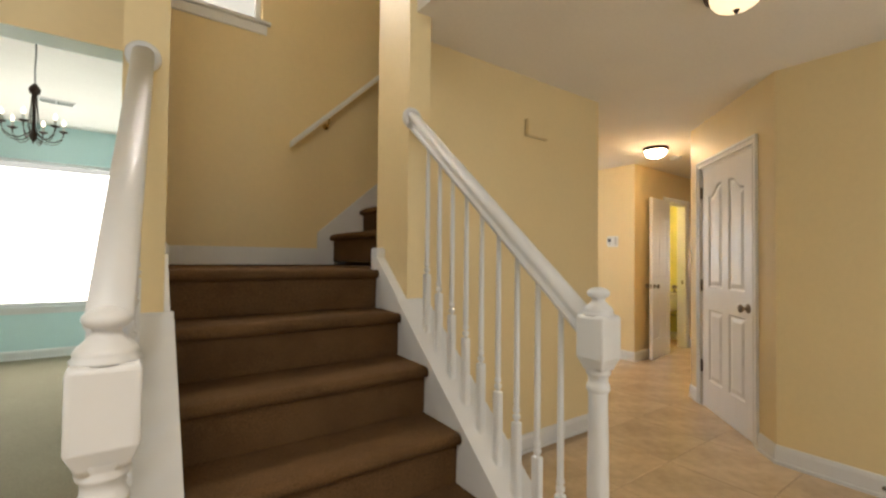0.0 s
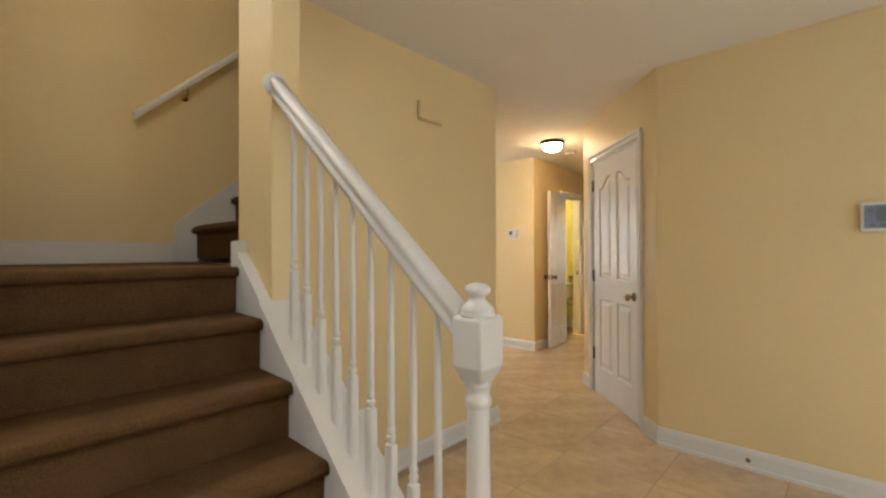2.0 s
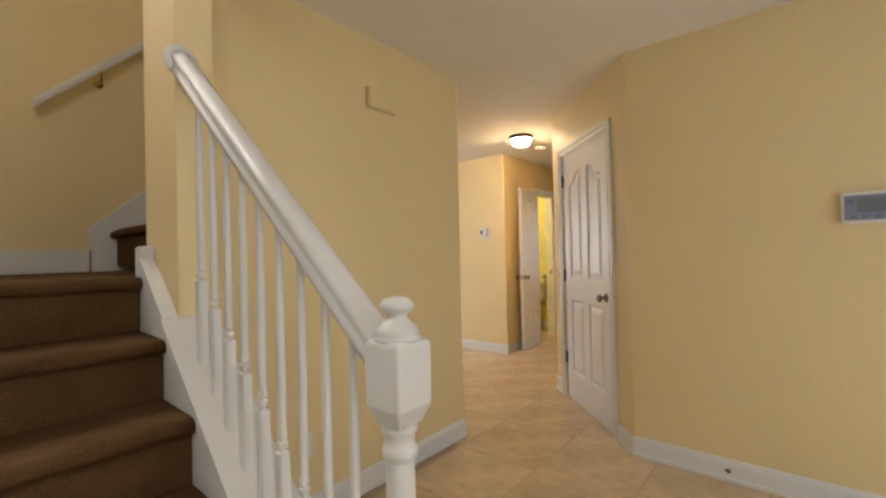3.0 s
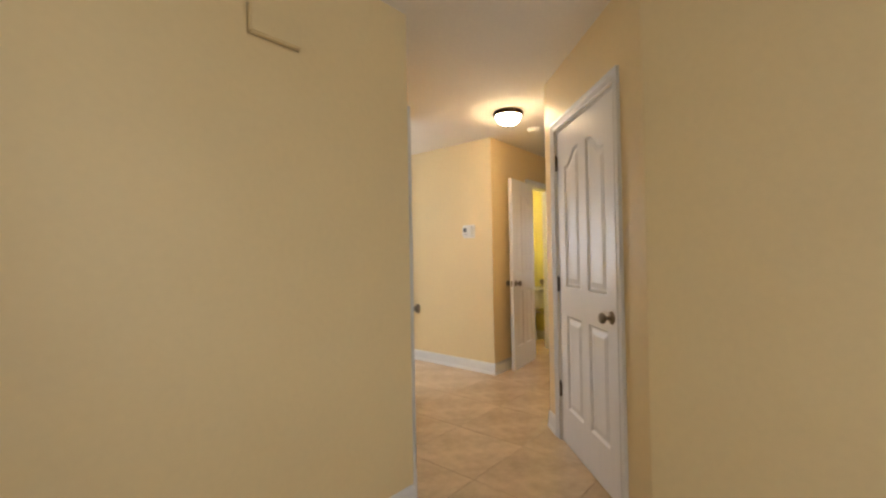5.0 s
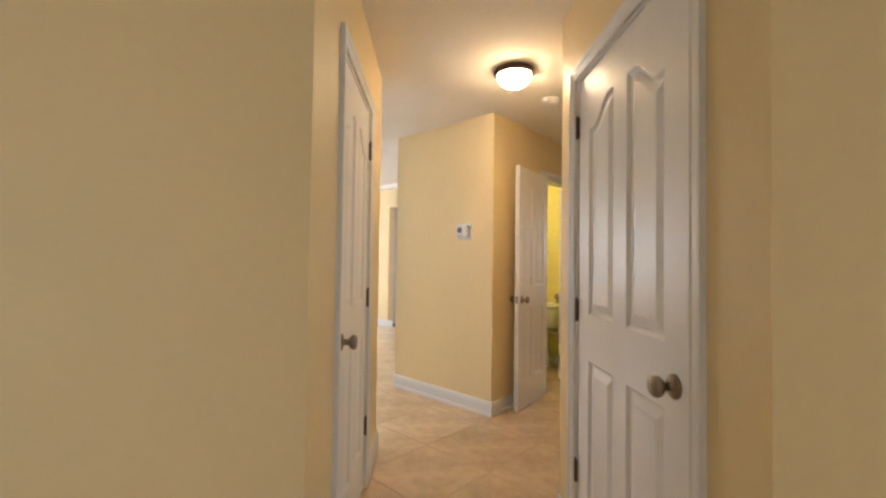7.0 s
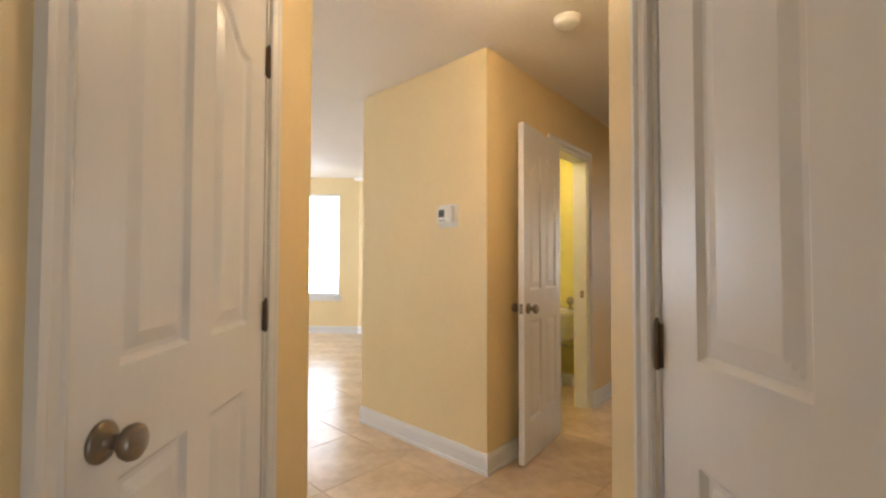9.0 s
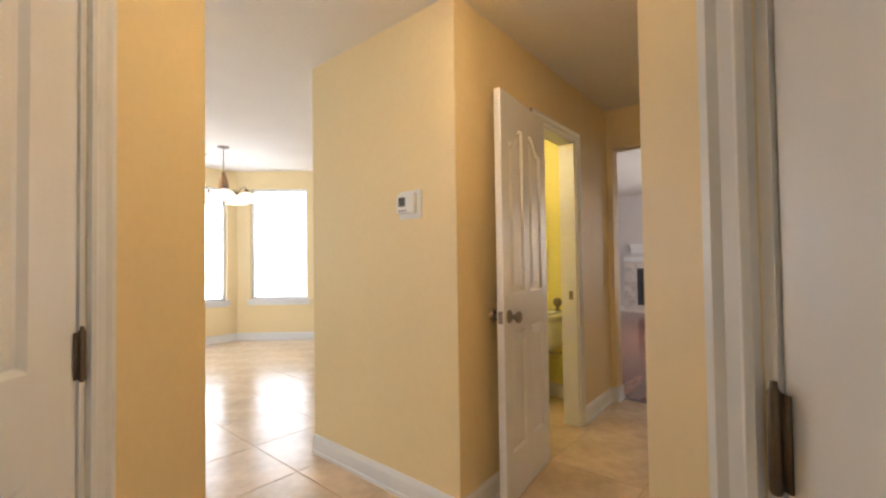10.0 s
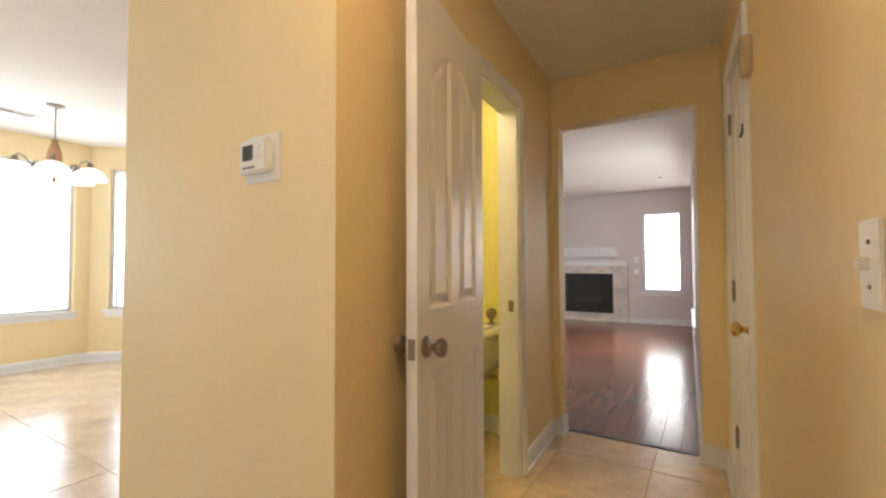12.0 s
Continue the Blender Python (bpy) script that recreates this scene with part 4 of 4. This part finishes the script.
part("faucet_body", loft([(0.03, 0.04, 0.10, 0.753), (0.028, 0.042, 0.098, 0.775), (0.018, 0.05, 0.09, 0.79), (0.016, 0.052, 0.088, 0.85)], 20), CHROME, si, "chrome faucet body", True)
part("spout", tube([(0, 0.07, 0.83), (0, 0.10, 0.86), (0, 0.15, 0.865), (0, 0.18, 0.84)], 0.011, 12), CHROME, si, "chrome spout", True)
for x in (-0.19, 0.19):
    part("tap_handle", lathe([(0.0, 0.752), (0.026, 0.752), (0.026, 0.760), (0.014, 0.768), (0.014, 0.79), (0.030, 0.80), (0.038, 0.825), (0.034, 0.848), (0.018, 0.862), (0.0, 0.864)], 18, Matrix.Translation((x, 0.09, 0))), NICKEL, si, "dark nickel tap handle", True)
part("drain_pipe", tube([(0.0, 0.12, 0.46), (-0.10, 0.09, 0.40), (-0.17, 0.05, 0.38), (-0.17, 0.001, 0.38)], 0.014, 10), CHROME, si, "chrome drain pipe", True)
pw = thing("ceiling_lamp", pose(5.9, 3.6, H), "lit white globe ceiling lamp in the powder room", "ceiling lamp")
part("canopy", lathe([(0.0, 0.0), (0.09, 0.0), (0.085, -0.02), (0.0, -0.022)], 24), NICKEL, pw, "", True)
part("shade", lathe([(0.06, -0.02), (0.09, -0.05), (0.10, -0.09), (0.085, -0.135), (0.05, -0.16), (0.0, -0.17)], 24), glowing("lit_warm_globe", (1.0, 0.82, 0.50), POWDER_GLOW), pw, "lit glass globe", True)
baseboard([(7.02, 4.04), (7.02, 3.19)])

# ---- living room fireplace ----
fp = thing("fireplace", pose(LX, 4.2, 0, 0, 0, -90), "stone-tiled fireplace with a white mantel and black firebox", "fireplace")
# local frame: x along the wall, y into the wall, room on -y
part("chest", box(-0.74, 0.74, -0.05, -0.002, 0.0, 1.19), material("mortar", (0.5, 0.46, 0.42), 0.9, grain=0.1, scale=60), fp, "mortar bed")
part("firebox", box(-0.465, 0.465, -0.062, -0.045, 0.165, 0.945), BLACK, fp, "black firebox front")
fb = bmesh.new()
add_box(fb, -0.465, -0.425, -0.075, -0.062, 0.165, 0.945)
add_box(fb, 0.425, 0.465, -0.075, -0.062, 0.165, 0.945)
add_box(fb, -0.425, 0.425, -0.075, -0.062, 0.875, 0.945)
add_box(fb, -0.425, 0.425, -0.075, -0.062, 0.165, 0.235)
part("firebox_frame", fb, BLACK, fp, "black metal frame")
part("log_set", box(-0.25, 0.25, -0.07, -0.062, 0.38, 0.50, 0.004), material("charred_log", (0.05, 0.045, 0.04), 0.8, grain=0.3, scale=30), fp, "dim log behind glass")
rnd = random.Random(9)
tile_meshes = {}


def stone(w, h):
    key = (round(w, 3), round(h, 3))
    if key not in tile_meshes:
        tile_meshes[key] = finish(box(0.0015, w - 0.0015, -0.014, 0.0, 0.0015, h - 0.0015, 0.0025, 1), "stone_tile", STONE)
    return tile_meshes[key]


def lay(x0, x1, z0, z1, w, h, shift):
    z, r = z0, 0
    while z < z1 - 0.01:
        hh = min(h, z1 - z)
        x = x0 - (w / 2 if (r + shift) % 2 else 0)
        while x < x1 - 0.01:
            a, b = max(x, x0), min(x + w, x1)
            if b - a > 0.012:
                o = new("stone_tile", stone(b - a, hh))
                o.parent, o.location = fp, (a, -0.05, z)
            x += w
        z += hh
        r += 1


lay(-0.74, -0.465, 0.06, 1.10, 0.15, 0.10, 0)
lay(0.465, 0.74, 0.06, 1.10, 0.15, 0.10, 1)
lay(-0.465, 0.465, 0.945, 1.10, 0.155, 0.0775, 0)
lay(-0.465, 0.465, 0.06, 0.165, 0.155, 0.105, 1)
part("hearth_strip", box(-0.76, 0.76, -0.085, -0.002, 0.0, 0.06, 0.006), STONE, fp, "pale stone hearth strip")
part("frieze", box(-0.74, 0.74, -0.07, -0.03, 1.10, 1.19, 0.004), TRIM, fp, "painted frieze board")
mt = bmesh.new()
add_box(mt, -0.56, 0.56, -0.13, -0.002, 1.275, 1.32, 0.008)
add_box(mt, -0.56, 0.56, -0.16, -0.002, 1.322, 1.39, 0.012)
add_box(mt, -0.56, 0.56, -0.20, -0.002, 1.392, 1.46, 0.008)
part("mantel_shelf", mt, TRIM, fp, "white moulded mantel shelf")
tagged(part("trim", box(LX - 0.02, LX - 0.002, 3.41, 3.44, 0.35, 1.45, 0.003), GREY), "painted vertical panel moulding", "trim", kind="structure")
tagged(part("trim", box(LX - 0.02, LX - 0.002, 2.45, 3.40, 0.35, 0.38, 0.003), GREY), "painted horizontal panel moulding", "trim", kind="structure")
for z in (0.93, 1.16):
    o = thing("outlet", pose(LX, 3.31, z, 0, 0, -90), "white outlet plate beside the fireplace", "outlet", "fireplace outlets")
    part("plate", box(-0.045, 0.045, -0.008, -0.001, 0, 0.115, 0.003), PLASTIC, o, "white plate")
    part("socket", box(-0.018, 0.018, -0.010, -0.007, 0.02, 0.095, 0.002), CERAMIC, o)
tagged(part("threshold", box(7.303, 7.352, 2.205, 3.022, -0.011, 0.004, 0.003), BRONZE), "dark wood threshold strip", "threshold", kind="structure")

# ---- floor pieces ----
PITCH_X, PITCH_Y, X0, Y0 = 0.525, 0.523, 2.76, 1.40


def tile_mesh(w, d):
    bm = bmesh.new()
    g, e = 0.002, 0.002
    ring = lambda i, z: [bm.verts.new((x, y, z)) for x, y in ((g + i, g + i), (w - g - i, g + i), (w - g - i, d - g - i), (g + i, d - g - i))]
    a, b, c = ring(0, -0.011), ring(0, -0.0022), ring(e, 0.0)
    for p, q in ((a, b), (b, c)):
        for k in range(4):
            bm.faces.new((p[k], p[(k + 1) % 4], q[(k + 1) % 4], q[k]))
    bm.faces.new(c)
    return finish(bm, "tile", TILE)


full_tile, cut_tile = tile_mesh(PITCH_X, PITCH_Y), tile_mesh(7.302 - (X0 + 8 * PITCH_X), PITCH_Y)
ZONES = [(0.0, 3.4, -1.9, 2.1), (2.6, 4.6, 0.9, 3.6), (4.0, 7.30, 1.7, 4.2), (2.9, 7.45, 3.1, 8.7)]
for i in range(-10, 10):
    for j in range(-8, 16):
        x, y = X0 + i * PITCH_X, Y0 + j * PITCH_Y
        cx, cy = x + PITCH_X / 2, y + PITCH_Y / 2
        if not any(a <= cx <= b and c <= cy <= d for a, b, c, d in ZONES):
            continue
        cut = i == 8 and y < 4.0
        o = new("tile", cut_tile if cut else full_tile)
        o.parent, o.location = floor, (x, y, 0)


def plank_mesh(w, d):
    bm = bmesh.new()
    g, e = 0.0004, 0.0009
    ring = lambda i, z: [bm.verts.new((x, y, z)) for x, y in ((g + i, g + i), (w - g - i, g + i), (w - g - i, d - g - i), (g + i, d - g - i))]
    a, b, c = ring(0, -0.009), ring(0, -0.0006), ring(e, 0.0)
    for p, q in ((a, b), (b, c)):
        for k in range(4):
            bm.faces.new((p[k], p[(k + 1) % 4], q[(k + 1) % 4], q[k]))
    bm.faces.new(c)
    return finish(bm, "plank", WOOD)


rnd = random.Random(7)
PW = 0.118
lengths = {}
row = 0
y = 2.2
while y < 6.4:
    x = 7.352
    first = True
    while x < 13.29:
        L = rnd.choice((1.2, 1.5, 1.8)) if not first else rnd.choice((0.5, 0.9, 1.3))
        L = round(min(L, 13.3 - x), 3)
        first = False
        if L not in lengths:
            lengths[L] = plank_mesh(L, PW)
        o = new("plank", lengths[L])
        o.parent, o.location = floor_living, (x, y, rnd.uniform(-0.0002, 0.0002))
        o.rotation_euler = (rnd.uniform(-0.0015, 0.0015), 0, 0)
        x += L
    y += PW
rest = bmesh.new()
while y < 7.2:
    add_box(rest, 7.55, 13.3, y + 0.001, y + PW - 0.001, -0.009, 0.0)
    y += PW
tagged(part("plank_field", rest, WOOD, floor_living), kind="stuff")
